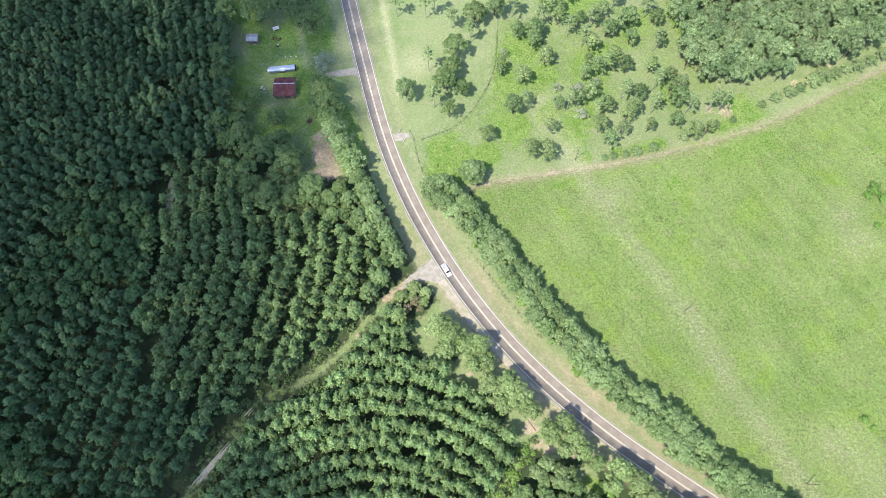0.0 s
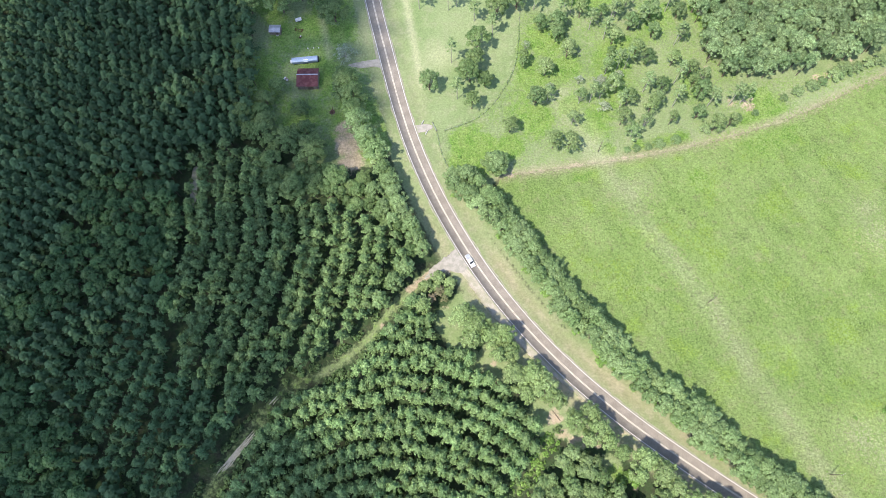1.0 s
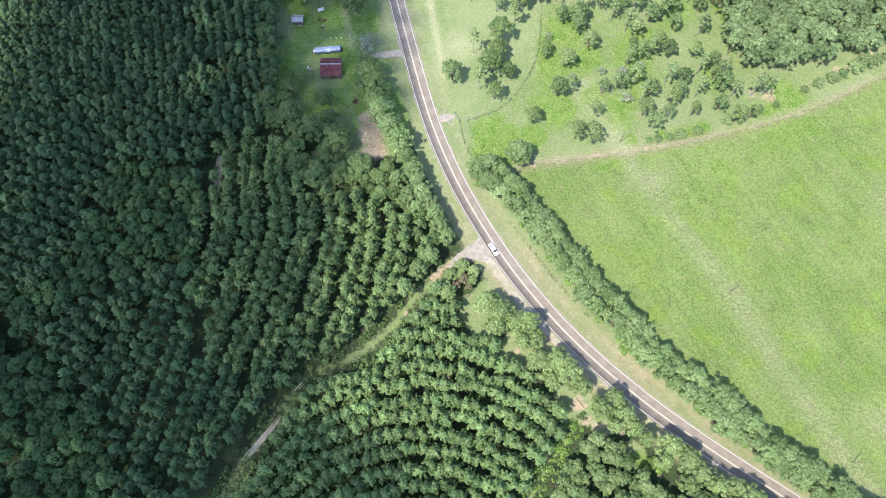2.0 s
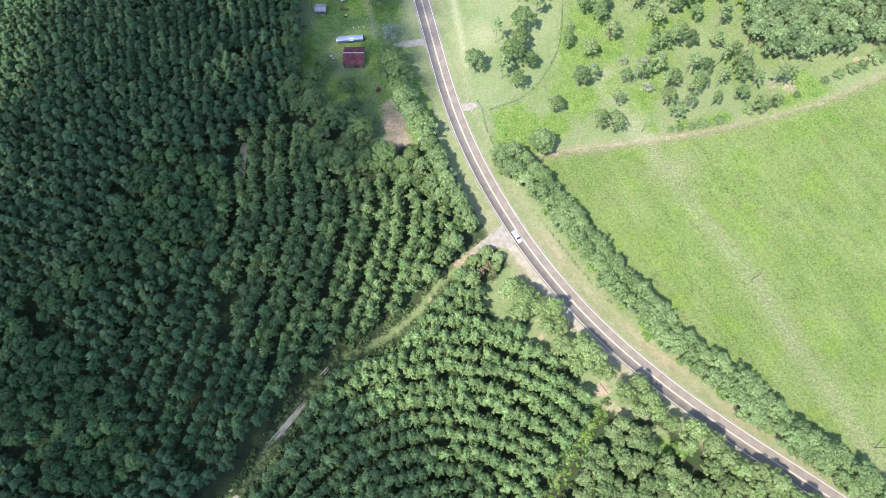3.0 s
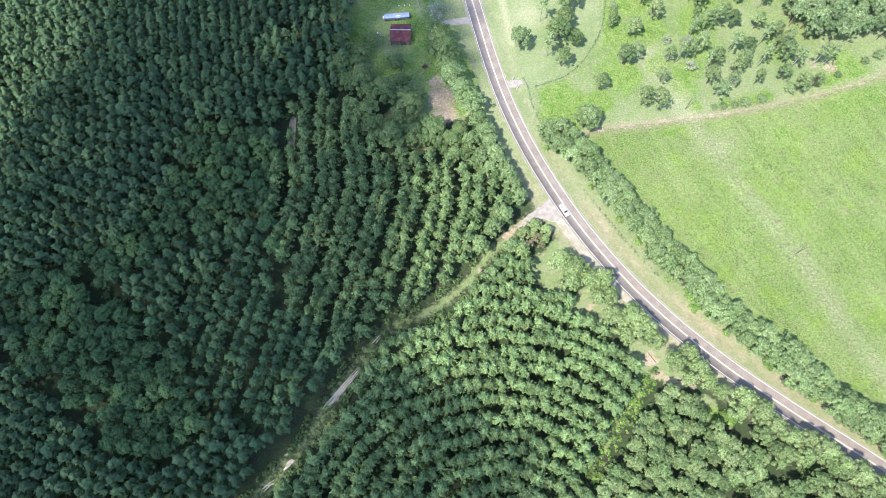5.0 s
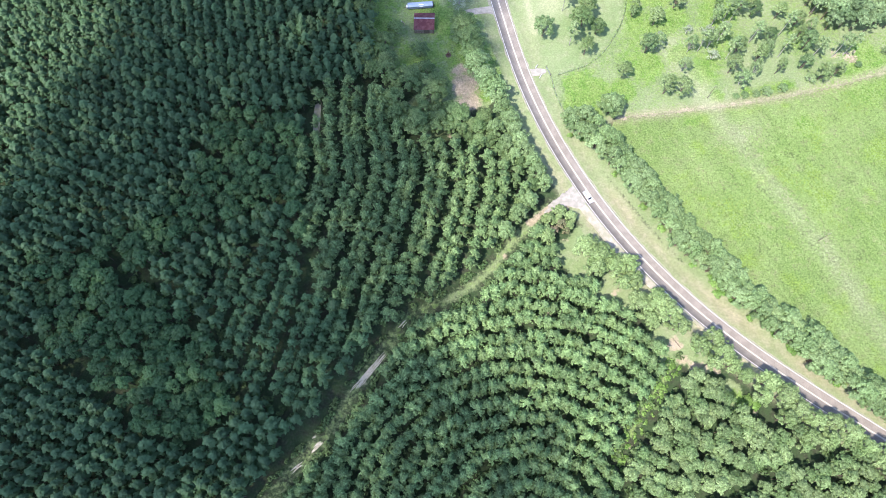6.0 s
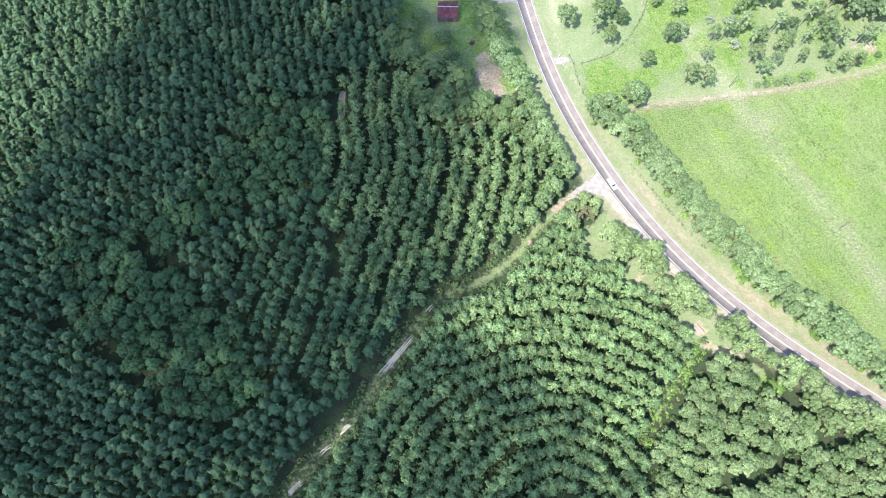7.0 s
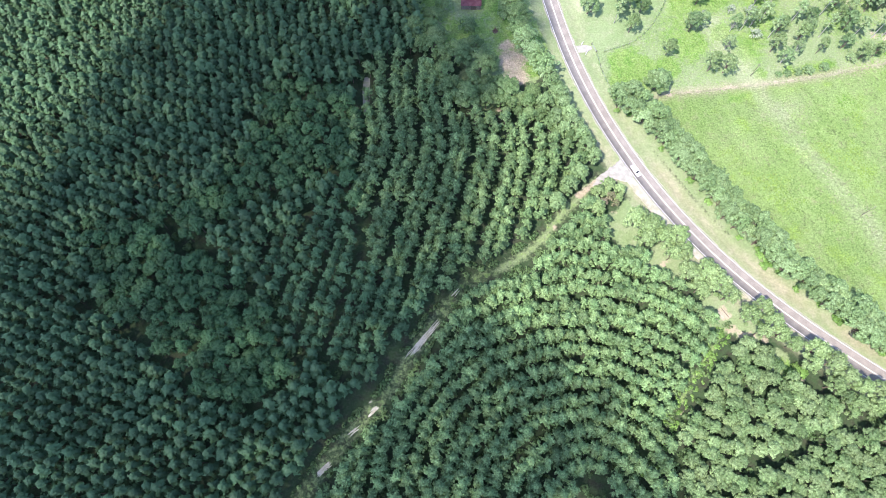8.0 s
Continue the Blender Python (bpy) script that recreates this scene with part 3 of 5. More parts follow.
def broad_shape(height, radius, bare, seed, lobes=9, leaves=46, leaf=0.62, airy=0.0, limbs=True, lobe=(0.36, 0.52)):
    """A broad-leaved tree: forked trunk and a crown of uneven leafy lobes with gaps."""
    r = np.random.default_rng(seed)
    z0 = height * bare
    mid = z0 + (height - z0) * 0.42
    pieces = [tube([(0, 0, -0.5), (r.normal(0, 0.15), r.normal(0, 0.15), z0 * 0.7), (0, 0, mid)], (0.06 + radius * 0.05, 0.05 + radius * 0.04, 0.08), 6)]
    c, nrm, siz, sof = [], [], [], []
    for k in range(lobes):
        a = 2.4 * k + r.uniform(-0.5, 0.5)
        g = math.sqrt((k + 0.35) / lobes)
        lr = radius * r.uniform(*lobe)
        out = max(0, radius - lr * 0.8) * g * r.uniform(0.8, 1.2)
        top = height - lr * 0.85 - (height - z0) * 0.5 * g * g * r.uniform(0.6, 1.3)
        mid_lobe = np.array([out * math.cos(a), out * math.sin(a), max(top, z0 + lr * 0.4)])
        if limbs and k % 3 == 0:
            pieces.append(tube([(0, 0, z0 * 0.8), mid_lobe * (0.55, 0.55, 0.0) + (0, 0, (z0 * 0.8 + mid_lobe[2]) / 2), mid_lobe + (0, 0, lr * 0.2)], (0.09, 0.06, 0.02), 4))
        n = int(leaves * (lr / (radius * sum(lobe) / 2)) ** 2)
        d = r.normal(0, 1, (n, 3))
        d /= np.linalg.norm(d, axis=1)[:, None]
        d[:, 2] = np.where(d[:, 2] < -0.35, -d[:, 2], d[:, 2])
        keep = r.uniform(0, 1, n) > airy
        d = d[keep]
        shell = r.uniform(0.55, 1.22, len(d))[:, None]
        c.append(mid_lobe + d * shell * lr * (1, 1, 0.85))
        nrm.append(d + [0, 0, 0.6] + r.normal(0, 0.33, d.shape))
        whole = (c[-1] - (0, 0, z0 + (height - z0) * 0.45)) / (radius, radius, (height - z0) * 0.6)
        sof.append(d * 0.75 + whole * 0.55 + [0, 0, 0.2] + r.normal(0, 0.12, d.shape))
        siz.append(leaf * r.uniform(0.55, 1.15, len(d)))
    return gather(pieces), tufts(np.concatenate(c), np.concatenate(nrm), np.concatenate(siz), np.concatenate(sof))


def proto(shape, bark, leaves, stem_name="trunk", crown_name="crown"):
    (tv, tf), (cv, cf, cn) = shape
    upright = tv * (1, 1, 0) + (1e-4, 0, 0)
    upright /= np.linalg.norm(upright, axis=1)[:, None]
    kit = ((tv, tf, upright), (cv, cf, cn))
    return (mesh_of(stem_name, tv, tf, [bark]), mesh_of(crown_name, cv, cf, [leaves], None, cn)), kit


def plant(name, kit, x, y, size, tall, turn, label, category, group=""):
    ob = new(name)
    ob.matrix_world = Matrix.LocRotScale((x, y, -0.1), Euler((0, 0, turn)), (size, size, tall))
    tagged(ob, label, category, group)
    for me in kit[0]:
        child = new(me.name, me)
        child.parent = ob
    return ob


def stand(name, kits, spots, sizes, talls, bark, leaves, label, category):
    """A whole stand of trees that nobody could count, as one mesh."""
    v, f, m, slots, tones, n = [], [], [], [], [], 0
    shade = rng.normal(0, 0.13, len(spots)).clip(-0.3, 0.3)
    pick = rng.integers(0, len(kits), len(spots))
    turns = rng.uniform(0, 6.283, len(spots))
    for (x, y), k, a, s, h, tone in zip(spots, pick, turns, sizes, talls, shade):
        ct, st = math.cos(a), math.sin(a)
        ca, sa = ct * s, st * s
        for slot, (pv, pf, pn) in enumerate(kits[k][1]):
            q = np.empty(pv.shape, np.float32)
            q[:, 0] = pv[:, 0] * ca - pv[:, 1] * sa + x
            q[:, 1] = pv[:, 0] * sa + pv[:, 1] * ca + y
            q[:, 2] = pv[:, 2] * h - 0.1
            v.append(q)
            m.append(np.stack([pn[:, 0] * ct - pn[:, 1] * st, pn[:, 0] * st + pn[:, 1] * ct, pn[:, 2]], 1))
            f.append(pf + n)
            slots.append(np.full(len(pf), slot))
            tones.append(np.full(len(q), tone, np.float32))
            n += len(q)
    me = mesh_of(name, np.concatenate(v), np.concatenate(f), [bark, leaves], np.concatenate(slots), np.concatenate(m))
    me.attributes.new("tone", "FLOAT", "POINT").data.foreach_set("value", np.concatenate(tones))
    return tagged(new(name, me), label, category, kind="stuff")


def curve_at(x, pairs):
    return np.interp(x, [p[0] for p in pairs], [p[1] for p in pairs])


pines = [proto(pine_shape(12.5, 2.9, 0.4, s, 36, 19, 0.46, True, 0.62, 1.2), BARK, PINE) for s in range(11, 19)]
old_pines = [proto(pine_shape(14.5, 2.8, 0.42, s, 27, 13, 0.66, False, 0.8, 0.06, 0.3), BARK, OLD_PINE) for s in range(31, 39)]
hardwoods = [proto(broad_shape(13.5, 4.0, 0.26, s, 32, 50, 0.42, 0.0, True, (0.15, 0.3)), BARK, HARDWOOD) for s in range(51, 57)]
yard_trees = [proto(broad_shape(13.0, 5.2, 0.2, s, 46, 66, 0.42, 0.0, True, (0.11, 0.24)), BARK, HARDWOOD) for s in range(161, 166)]
thin_hardwoods = [proto(broad_shape(13.5, 4.0, 0.26, s, 22, 28, 0.56, 0.0, False, (0.18, 0.34)), BARK, HARDWOOD) for s in range(151, 157)]
hedge_trees = [proto(broad_shape(9.0, 4.2, 0.12, s, 38, 46, 0.38, 0.0, True, (0.13, 0.27)), BARK, HEDGE) for s in range(61, 67)]
verge_trees = [proto(broad_shape(9.0, 4.2, 0.3, s, 38, 46, 0.38, 0.0, True, (0.13, 0.27)), BARK, VERGE) for s in range(261, 267)]
shrubs = [proto(broad_shape(2.4, 1.6, 0.05, s, 6, 50, 0.28), BARK, BRIGHT, "stem") for s in range(71, 74)]
dark_oaks = [proto(broad_shape(8.0, 3.2, 0.12, s, 30, 50, 0.32, 0.0, True, (0.15, 0.3)), BARK, ORCHARD_DARK) for s in range(81, 85)]
grey_trees = [proto(broad_shape(8.5, 3.4, 0.2, s, 32, 44, 0.3, 0.1, True, (0.13, 0.28)), PALE_BARK, ORCHARD_GREY) for s in range(291, 295)]
tall_pines = [proto(pine_shape(16.5, 2.3, 0.52, s, 26, 24, 0.34, True, 0.45, 0.8), PALE_BARK, ORCHARD_GREY) for s in range(91, 95)]
green_trees = [proto(broad_shape(10.0, 3.5, 0.3, s, 32, 44, 0.33, 0.1, True, (0.13, 0.3)), BARK, PASTURE_LEAF) for s in range(191, 196)]
silver_trees = [proto(broad_shape(6.0, 3.2, 0.2, s, 24, 34, 0.26, 0.3, True, (0.14, 0.3)), PALE_BARK, SILVER) for s in range(97, 99)]
rusty_trees = [proto(broad_shape(7.0, 2.6, 0.2, s, 20, 30, 0.32, 0.3, True, (0.14, 0.3)), BARK, RUSTY_LEAF) for s in range(101, 103)]

# plantation block in rows between yard and track: every tree a thing
ROW_BLOCK = [(-130, 119.5), (-105, 127), (-93, 117), (-87, 99), (-70, 99), (-56, 97), (-43, 91), (-34, 80), (-30, 71), (-36, 64), (-45, 50), (-57, 39), (-68, 32), (-80, 23), (-86, 15), (-100, 18), (-116, 28), (-128, 60)]
BEND = [(15, -12.5), (30, -9.6), (40, -7.5), (48, -6), (61, -3), (75, 0), (87, 0), (101, -4.5), (122, -5.5)]
GAPS = [-136, -123.5, -111.2, -99.0, -88.0, -76.8, -64.2, -51.2, -38.2, -25.5]
DRAW = [(-200, 34), (-185.8, 27.9), (-162.8, 17.7), (-152.1, 9.4), (-144.8, -5.3), (-134.6, -13.1), (-118, -21)]
block_spots = []
for left_gap, right_gap in zip(GAPS, GAPS[1:]):
    wide = right_gap - left_gap
    for share in (0.31, 0.69):
        y = 15.0 + rng.uniform(0, 3)
        while y < 124:
            x = left_gap + wide * share + curve_at(y, BEND) + rng.normal(0, 0.55)
            block_spots.append((x, y + rng.normal(0, 0.3)))
            y += rng.uniform(3.6, 5.0)
block_spots = np.array(block_spots)


def track_room(p, wide=0.0):
    """Which spots stand clear of the woods track, that widens towards the south-west."""
    return reach(p[:, 0], p[:, 1], TRACK_LINE) > np.interp(p[:, 1], [-20, 5, 22, 32, 56, 66], [6.6, 6.0, 4.6, 5.4, 5.4, 4.4]) + wide


NARROW_RIDE = [(-127, 122), (-126, 97)]
ok = inside(block_spots[:, 0], block_spots[:, 1], ROW_BLOCK) & track_room(block_spots) & (reach(block_spots[:, 0], block_spots[:, 1], NARROW_RIDE) > 1.7)
for x, y in block_spots[ok]:
    plant("pine_tree", pines[rng.integers(len(pines))], x, y, rng.uniform(0.78, 1.08), rng.uniform(0.82, 1.18), rng.uniform(0, 6.28),
          "young blue-green plantation pine standing in a row", "pine tree", "pines in the plantation rows")
for x, y in [(-54.9, 96.8), (-51.6, 98.2), (-36.4, 86.1), (-35.3, 90.4), (-37.4, 82.2)]:
    plant("pine_tree", pines[rng.integers(len(pines))], x, y, 0.9, 0.85, rng.uniform(0, 6.28), "young blue-green plantation pine at the end of a row", "pine tree", "pines in the plantation rows")

# plantation in arcs south-east of the track
ARC_BLOCK = [(-33, 56), (-26, 60), (-22.5, 54), (-18, 46), (-8.7, 40), (0, 33.5), (11.9, 24.5), (19.2, 18.5), (22, 11), (21.5, 3), (14.5, -8), (10, -18), (4, -32), (2, -76), (-136, -76), (-130, -67), (-112, -40), (-98, -20), (-88, -2), (-79, 15), (-63, 25), (-50, 34), (-41, 45)]
EAST_BLOCK = [(6.5, -32), (13, -19), (18.5, -8), (25.5, 2.5), (33, 6.5), (42, 5), (44.5, 0), (47, -6), (55, -9), (62, -11), (72, -14), (86, -14), (110, -29), (134, -46), (118, -72), (4, -76), (6, -60)]
CENTRE = (-28.0, -60.4)
arc_spots = []
for k in range(1, 16):
    for share in (0.27, 0.73):
        radius = 6.0 + 12.2 * (k - 1) + 12.2 * share
        a = rng.uniform(0, 0.1)
        while a < 2 * math.pi:
            q = radius + rng.normal(0, 0.8)
            arc_spots.append((CENTRE[0] + q * math.cos(a), CENTRE[1] + q * math.sin(a)))
            a += rng.uniform(2.9, 4.5) / radius
arc_spots = np.array(arc_spots)
ok = inside(arc_spots[:, 0], arc_spots[:, 1], ARC_BLOCK) & track_room(arc_spots)
RIDE = [(28, 10), (22, -0.5), (14.5, -10.5), (9.5, -19.5), (6, -26)]
ok &= reach(arc_spots[:, 0], arc_spots[:, 1], RIDE) > 4.2
ok &= np.hypot(arc_spots[:, 0] + 25, arc_spots[:, 1] + 53) > 7
arc_spots = arc_spots[ok]
# the rows that go on below the plantation block, down to the draw
LOWER_ROWS = [(-131, 60), (-146, 46), (-163, 34), (-166, 24), (-152, 14), (-144, -2), (-134, -10), (-118, -18), (-104, -16), (-99, -8), (-92, 5), (-90, 13), (-101, 19), (-118, 28)]
lower = []
for left_gap, right_gap in zip([-184.5, -172.4, -160.4, -148.3] + GAPS, [-172.4, -160.4, -148.3] + GAPS):
    for share in (0.29, 0.71):
        y = -22.0 + rng.uniform(0, 3)
        while y < 62:
            lower.append((left_gap + (right_gap - left_gap) * share + curve_at(y, [(-22, -20.5)] + BEND) + rng.normal(0, 0.55), y + rng.normal(0, 0.4)))
            y += rng.uniform(3.7, 5.1)
lower = np.array(lower)
ok = inside(lower[:, 0], lower[:, 1], LOWER_ROWS) & track_room(lower) & (reach(lower[:, 0], lower[:, 1], DRAW) > 2.0) & (np.hypot(lower[:, 0] + 109, lower[:, 1] - 27) > 4)
lower = lower[ok]
stand("pine_plantation", pines, lower, rng.uniform(0.75, 1.0, len(lower)), rng.uniform(0.85, 1.1, len(lower)), BARK, OLD_PINE, "dark plantation pines in loose rows above a draw", "pine plantation")
stand("pine_plantation", pines, arc_spots, rng.uniform(0.78, 1.14, len(arc_spots)), rng.uniform(0.85, 1.1, len(arc_spots)), BARK, PINE,
      "young pine plantation planted in curving rows", "pine plantation")


def scatter(poly, gap, jitter, tilt=0.0):
    """Spots on a shaken, turned triangular grid within a polygon."""
    p = np.array(poly)
    c, size = p.mean(0), np.ptp(p, axis=0).max() * 0.75
    i, j = np.meshgrid(np.arange(-size / gap, size / gap), np.arange(-size / gap / 0.87, size / gap / 0.87))
    x, y = ((i + 0.5 * (j % 2)) * gap).ravel(), (j * gap * 0.87).ravel()
    x, y = x + rng.normal(0, jitter, x.size), y + rng.normal(0, jitter, y.size)
    ca, sa = math.cos(tilt), math.sin(tilt)
    s = np.stack([c[0] + x * ca - y * sa, c[1] + x * sa + y * ca], 1)
    return s[inside(s[:, 0], s[:, 1], poly)]


def rows_in(poly, between, step, tilt, shake):
    """Spots along straight planted rows within a polygon."""
    c = np.array(poly).mean(0)
    along, across = np.array([math.cos(tilt), math.sin(tilt)]), np.array([-math.sin(tilt), math.cos(tilt)])
    p = [c + along * (u + rng.uniform(-0.3, 0.3) * step) + across * (v + rng.normal(0, shake)) for v in np.arange(-90, 90, between) for u in np.arange(-100, 100, step)]
    p = np.array(p)
    return p[inside(p[:, 0], p[:, 1], poly)]


east_spots = rows_in(EAST_BLOCK, 5.0, 4.2, -0.33, 0.95)
slit = reach(east_spots[:, 0], east_spots[:, 1], [(26, -43), (46, -37), (64, -26), (84.5, -20)])
east_spots = east_spots[(slit > 2.4) & (reach(east_spots[:, 0], east_spots[:, 1], RIDE) > 4.2)]
stand("young_woods", thin_hardwoods, east_spots, rng.uniform(0.62, 0.92, len(east_spots)), rng.uniform(0.65, 0.95, len(east_spots)), BARK, YOUNG,
      "sunlit young woods beside the road", "woods")

# undergrowth between the rows and at the wood's edges
under_kits = [proto(broad_shape(2.1, 1.5, 0.02, s, 5, 11, 0.44, 0.0, False), BARK, UNDERGROWTH, "stem") for s in range(171, 175)]
under = np.concatenate([scatter(poly, gap, 1.3) for poly, gap in ((ROW_BLOCK, 5.0), (ARC_BLOCK, 3.7), (EAST_BLOCK, 3.7))])
under = under[(reach(under[:, 0], under[:, 1], TRACK_LINE) > 2.0) & (rng.uniform(0, 1, len(under)) < 0.72)]
edge_line = glide(TRACK_LINE[3:], 1.6)
shift = sideways(edge_line) * rng.choice([-1, 1], len(edge_line))[:, None] * rng.uniform(2.8, 4.6, len(edge_line))[:, None]
draw_line = glide(DRAW, 1.8)
ride_line = glide([(28, 10), (22, -0.5), (14.5, -10.5), (9.5, -19.5), (6, -26)], 1.4)
under = np.concatenate([under, edge_line + shift, draw_line + rng.normal(0, 1.0, draw_line.shape), ride_line[::4] + rng.normal(0, 2.0, ride_line[::4].shape)])
stand("undergrowth", under_kits, under, rng.uniform(0.6, 1.5, len(under)), rng.uniform(0.6, 1.3, len(under)), BARK, UNDERGROWTH, "low leafy undergrowth on the woodland floor", "undergrowth")

ride_spots = np.repeat(glide(RIDE + [(2, -36), (-3, -46)], 1.5), 3, axis=0)
ride_spots = ride_spots + rng.normal(0, 2.1, ride_spots.shape)
stand("ride_scrub", under_kits, ride_spots, rng.uniform(0.4, 0.9, len(ride_spots)), rng.uniform(0.35, 0.8, len(ride_spots)), BARK, BRIGHT, "bright green scrub on the open ride between the plantings", "scrub")

# the old plantation and the hardwood draw through it
OLD_BLOCK = [(-326, 150), (-240, 218), (-116, 218), (-114, 209), (-108, 172), (-104, 150), (-103, 134), (-108, 126), (-131, 118), (-131, 60), (-119, 28), (-101, 21), (-87, 13), (-91, 0), (-99, -12), (-112, -30), (-135, -62), (-150, -86), (-262, -90)]
SIDE_DRAW = [(-227, 3), (-214.6, -3), (-191, -17), (-180, -25)]
DRAW_WOODS = [(-166, 108), (-134, 108), (-126, 86), (-138, 62), (-157, 52), (-172, 46), (-191, 26), (-215, 20), (-205, 44), (-181, 58), (-172, 75)]
DRAW_LOW = [(-236, 34), (-210, 39), (-184, 32), (-163, 14), (-150, -2), (-141, -13), (-141, -27), (-160, -36), (-184, -21), (-215, 2)]
old_spots = scatter(OLD_BLOCK, 5.3, 0.5, 0.75)
ox, oy = old_spots[:, 0], old_spots[:, 1]
in_draw = inside(ox, oy, DRAW_WOODS) | inside(ox, oy, DRAW_LOW) | inside(ox, oy, LOWER_ROWS)
gap = (reach(ox, oy, DRAW) < 1.3) | (reach(ox, oy, SIDE_DRAW) < 1.8) | (np.hypot(ox + 176, oy - 86.5) < 2.6) | (np.hypot(ox + 109, oy - 26) < 3.5) | ~track_room(old_spots, 0.3)
gap |= reach(ox, oy, NARROW_RIDE) < 1.9
gap |= np.array([noise.noise((x * 0.055, y * 0.055, 31.0)) for x, y in old_spots]) < -0.62
spots = old_spots[~in_draw & ~gap]
stand("old_pine_stand", old_pines, spots, rng.uniform(0.8, 1.25, len(spots)), rng.uniform(0.82, 1.12, len(spots)), BARK, OLD_PINE, "dense stand of tall dark-green pines", "pine forest")
spots = np.concatenate([scatter(DRAW_WOODS, 5.9, 0.9), scatter(DRAW_LOW, 5.9, 0.9), [(-129.4, 68.5), (-128, 61.5), (-131, 75), (-124, 53)]])
spots = spots[(reach(spots[:, 0], spots[:, 1], DRAW) > 2.6) & (reach(spots[:, 0], spots[:, 1], SIDE_DRAW) > 2.4) & ~inside(spots[:, 0], spots[:, 1], LOWER_ROWS)]
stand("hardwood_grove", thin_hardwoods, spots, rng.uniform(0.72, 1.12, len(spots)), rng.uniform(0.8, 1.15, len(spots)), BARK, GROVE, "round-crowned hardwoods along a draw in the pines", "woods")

# far woods beyond the pasture
WOODS = [(93, 240), (91.9, 212), (91.1, 200), (94, 188), (96.6, 175), (101, 168.5), (115, 165.5), (132, 166), (140, 171), (152, 176.5), (165, 181), (182, 189), (209, 204), (212, 240)]
spots = scatter(WOODS, 5.3, 1.0)
stand("far_woods", thin_hardwoods, spots, rng.uniform(0.7, 1.15, len(spots)), rng.uniform(0.8, 1.2, len(spots)), BARK, FAR_LEAF, "mixed sunlit woods behind the pasture", "woods")

# hedgerow between road and field
hedge = glide(HEDGE_LINE, 5.0)
hedge_left = sideways(hedge)
for i, (p, n) in enumerate(zip(hedge, hedge_left)):
    for off in (-2.9, 2.4):
        q = p + n * (off + rng.normal(0, 0.5)) + rng.normal(0, 0.5, 2)
        plant("hedgerow_tree", hedge_trees[rng.integers(len(hedge_trees))], *q, rng.uniform(0.8, 1.36), rng.uniform(0.95, 1.75), rng.uniform(0, 6.28),
              "pale green leafy hedgerow tree between road and field", "tree", "hedgerow along the field")
    if i % 2 == 0:
        q = p + n * rng.choice([-4.2, -3.8, 4.0]) + rng.normal(0, 0.5, 2)
        plant("shrub", shrubs[rng.integers(len(shrubs))], *q, rng.uniform(0.8, 1.3), rng.uniform(0.7, 1.2), rng.uniform(0, 6.28), "bright green shrub at the hedgerow's foot", "shrub", "hedgerow shrubs")

# thicket between the plantation rows and the yard
THICKET = [(-104, 123), (-90, 117), (-74, 116), (-52, 112), (-40, 100), (-32, 85), (-29, 78), (-43, 92), (-57, 98), (-72, 100), (-88, 100)]
for x, y in scatter(THICKET, 5.6, 0.9):
    plant("thicket_tree", hardwoods[rng.integers(len(hardwoods))], x, y, rng.uniform(0.6, 0.95), rng.uniform(0.62, 0.9), rng.uniform(0, 6.28), "dense green hardwood in the thicket by the plantation", "tree", "thicket trees")

# yard and roadside trees: x, y, crown radius
for x, y, r, h in [(-72.6, 193.5, 6.6, 12), (-98, 198, 7.0, 14), (-90, 205, 6, 13), (-104, 207, 6, 13), (-63.4, 157.5, 6.0, 12), (-60.5, 150.5, 5.6, 12), (-59, 143, 5.2, 12), (-66, 152, 3.6, 9), (-94.5, 156, 3.6, 8), (-99, 148, 4.5, 9),
                   (-82.5, 144, 3.8, 8), (-75.3, 122.5, 7.0, 13), (-86, 127, 6, 13), (-92, 117, 5, 12), (-81, 105.5, 6, 13), (-90, 109, 4.5, 12), (-63.5, 109.5, 6.2, 13), (-71, 107, 4.6, 12), (-51.5, 111, 3.6, 9),
                   (-97, 136, 5, 11), (-103, 132, 4.6, 11), (-100, 141, 4.2, 10), (-79, 133, 4.2, 10), (-107, 140, 5, 12), (-108, 152, 4.4, 12), (-110, 163, 4.6, 12), (-112, 174, 5, 13), (-114, 186, 4.6, 12), (-113, 197, 5.2, 13), (-82, 202, 5, 12), (-76, 208, 5, 12), (-97.6, 130.6, 5.2, 12), (-93, 126, 4.4, 11)]:
    plant("hardwood_tree", yard_trees[rng.integers(len(yard_trees))], x, y, r / 4.7, h / 12.5, rng.uniform(0, 6.28), "large dark-green hardwood tree at the edge of the yard", "tree", "yard trees")
for x, y, r, h in [(-56, 137, 5.2, 10), (-52, 129, 4.6, 10), (-47.5, 123, 5.0, 10), (-43.5, 115, 3.6, 9), (-41, 109.5, 4.0, 9), (-38.5, 104, 3.8, 9), (-36.5, 99.5, 3.8, 9), (-34, 95, 3.6, 9), (-31, 90, 3.6, 9),
                   (-28.5, 85.5, 3.6, 9), (-25.5, 81, 3.2, 8), (-31.5, 72.5, 3.4, 9), (-35.5, 66.5, 3.2, 9), (-40.5, 58.5, 3.2, 9), (-46.5, 105, 3.4, 9), (-42, 98, 3.2, 9), (-38, 92, 3.0, 9)]:
    plant("roadside_tree", hedge_trees[rng.integers(len(hedge_trees))], x, y, r / 3.3, h / 6.2, rng.uniform(0, 6.28), "light green leafy tree on the road verge", "tree", "roadside trees")
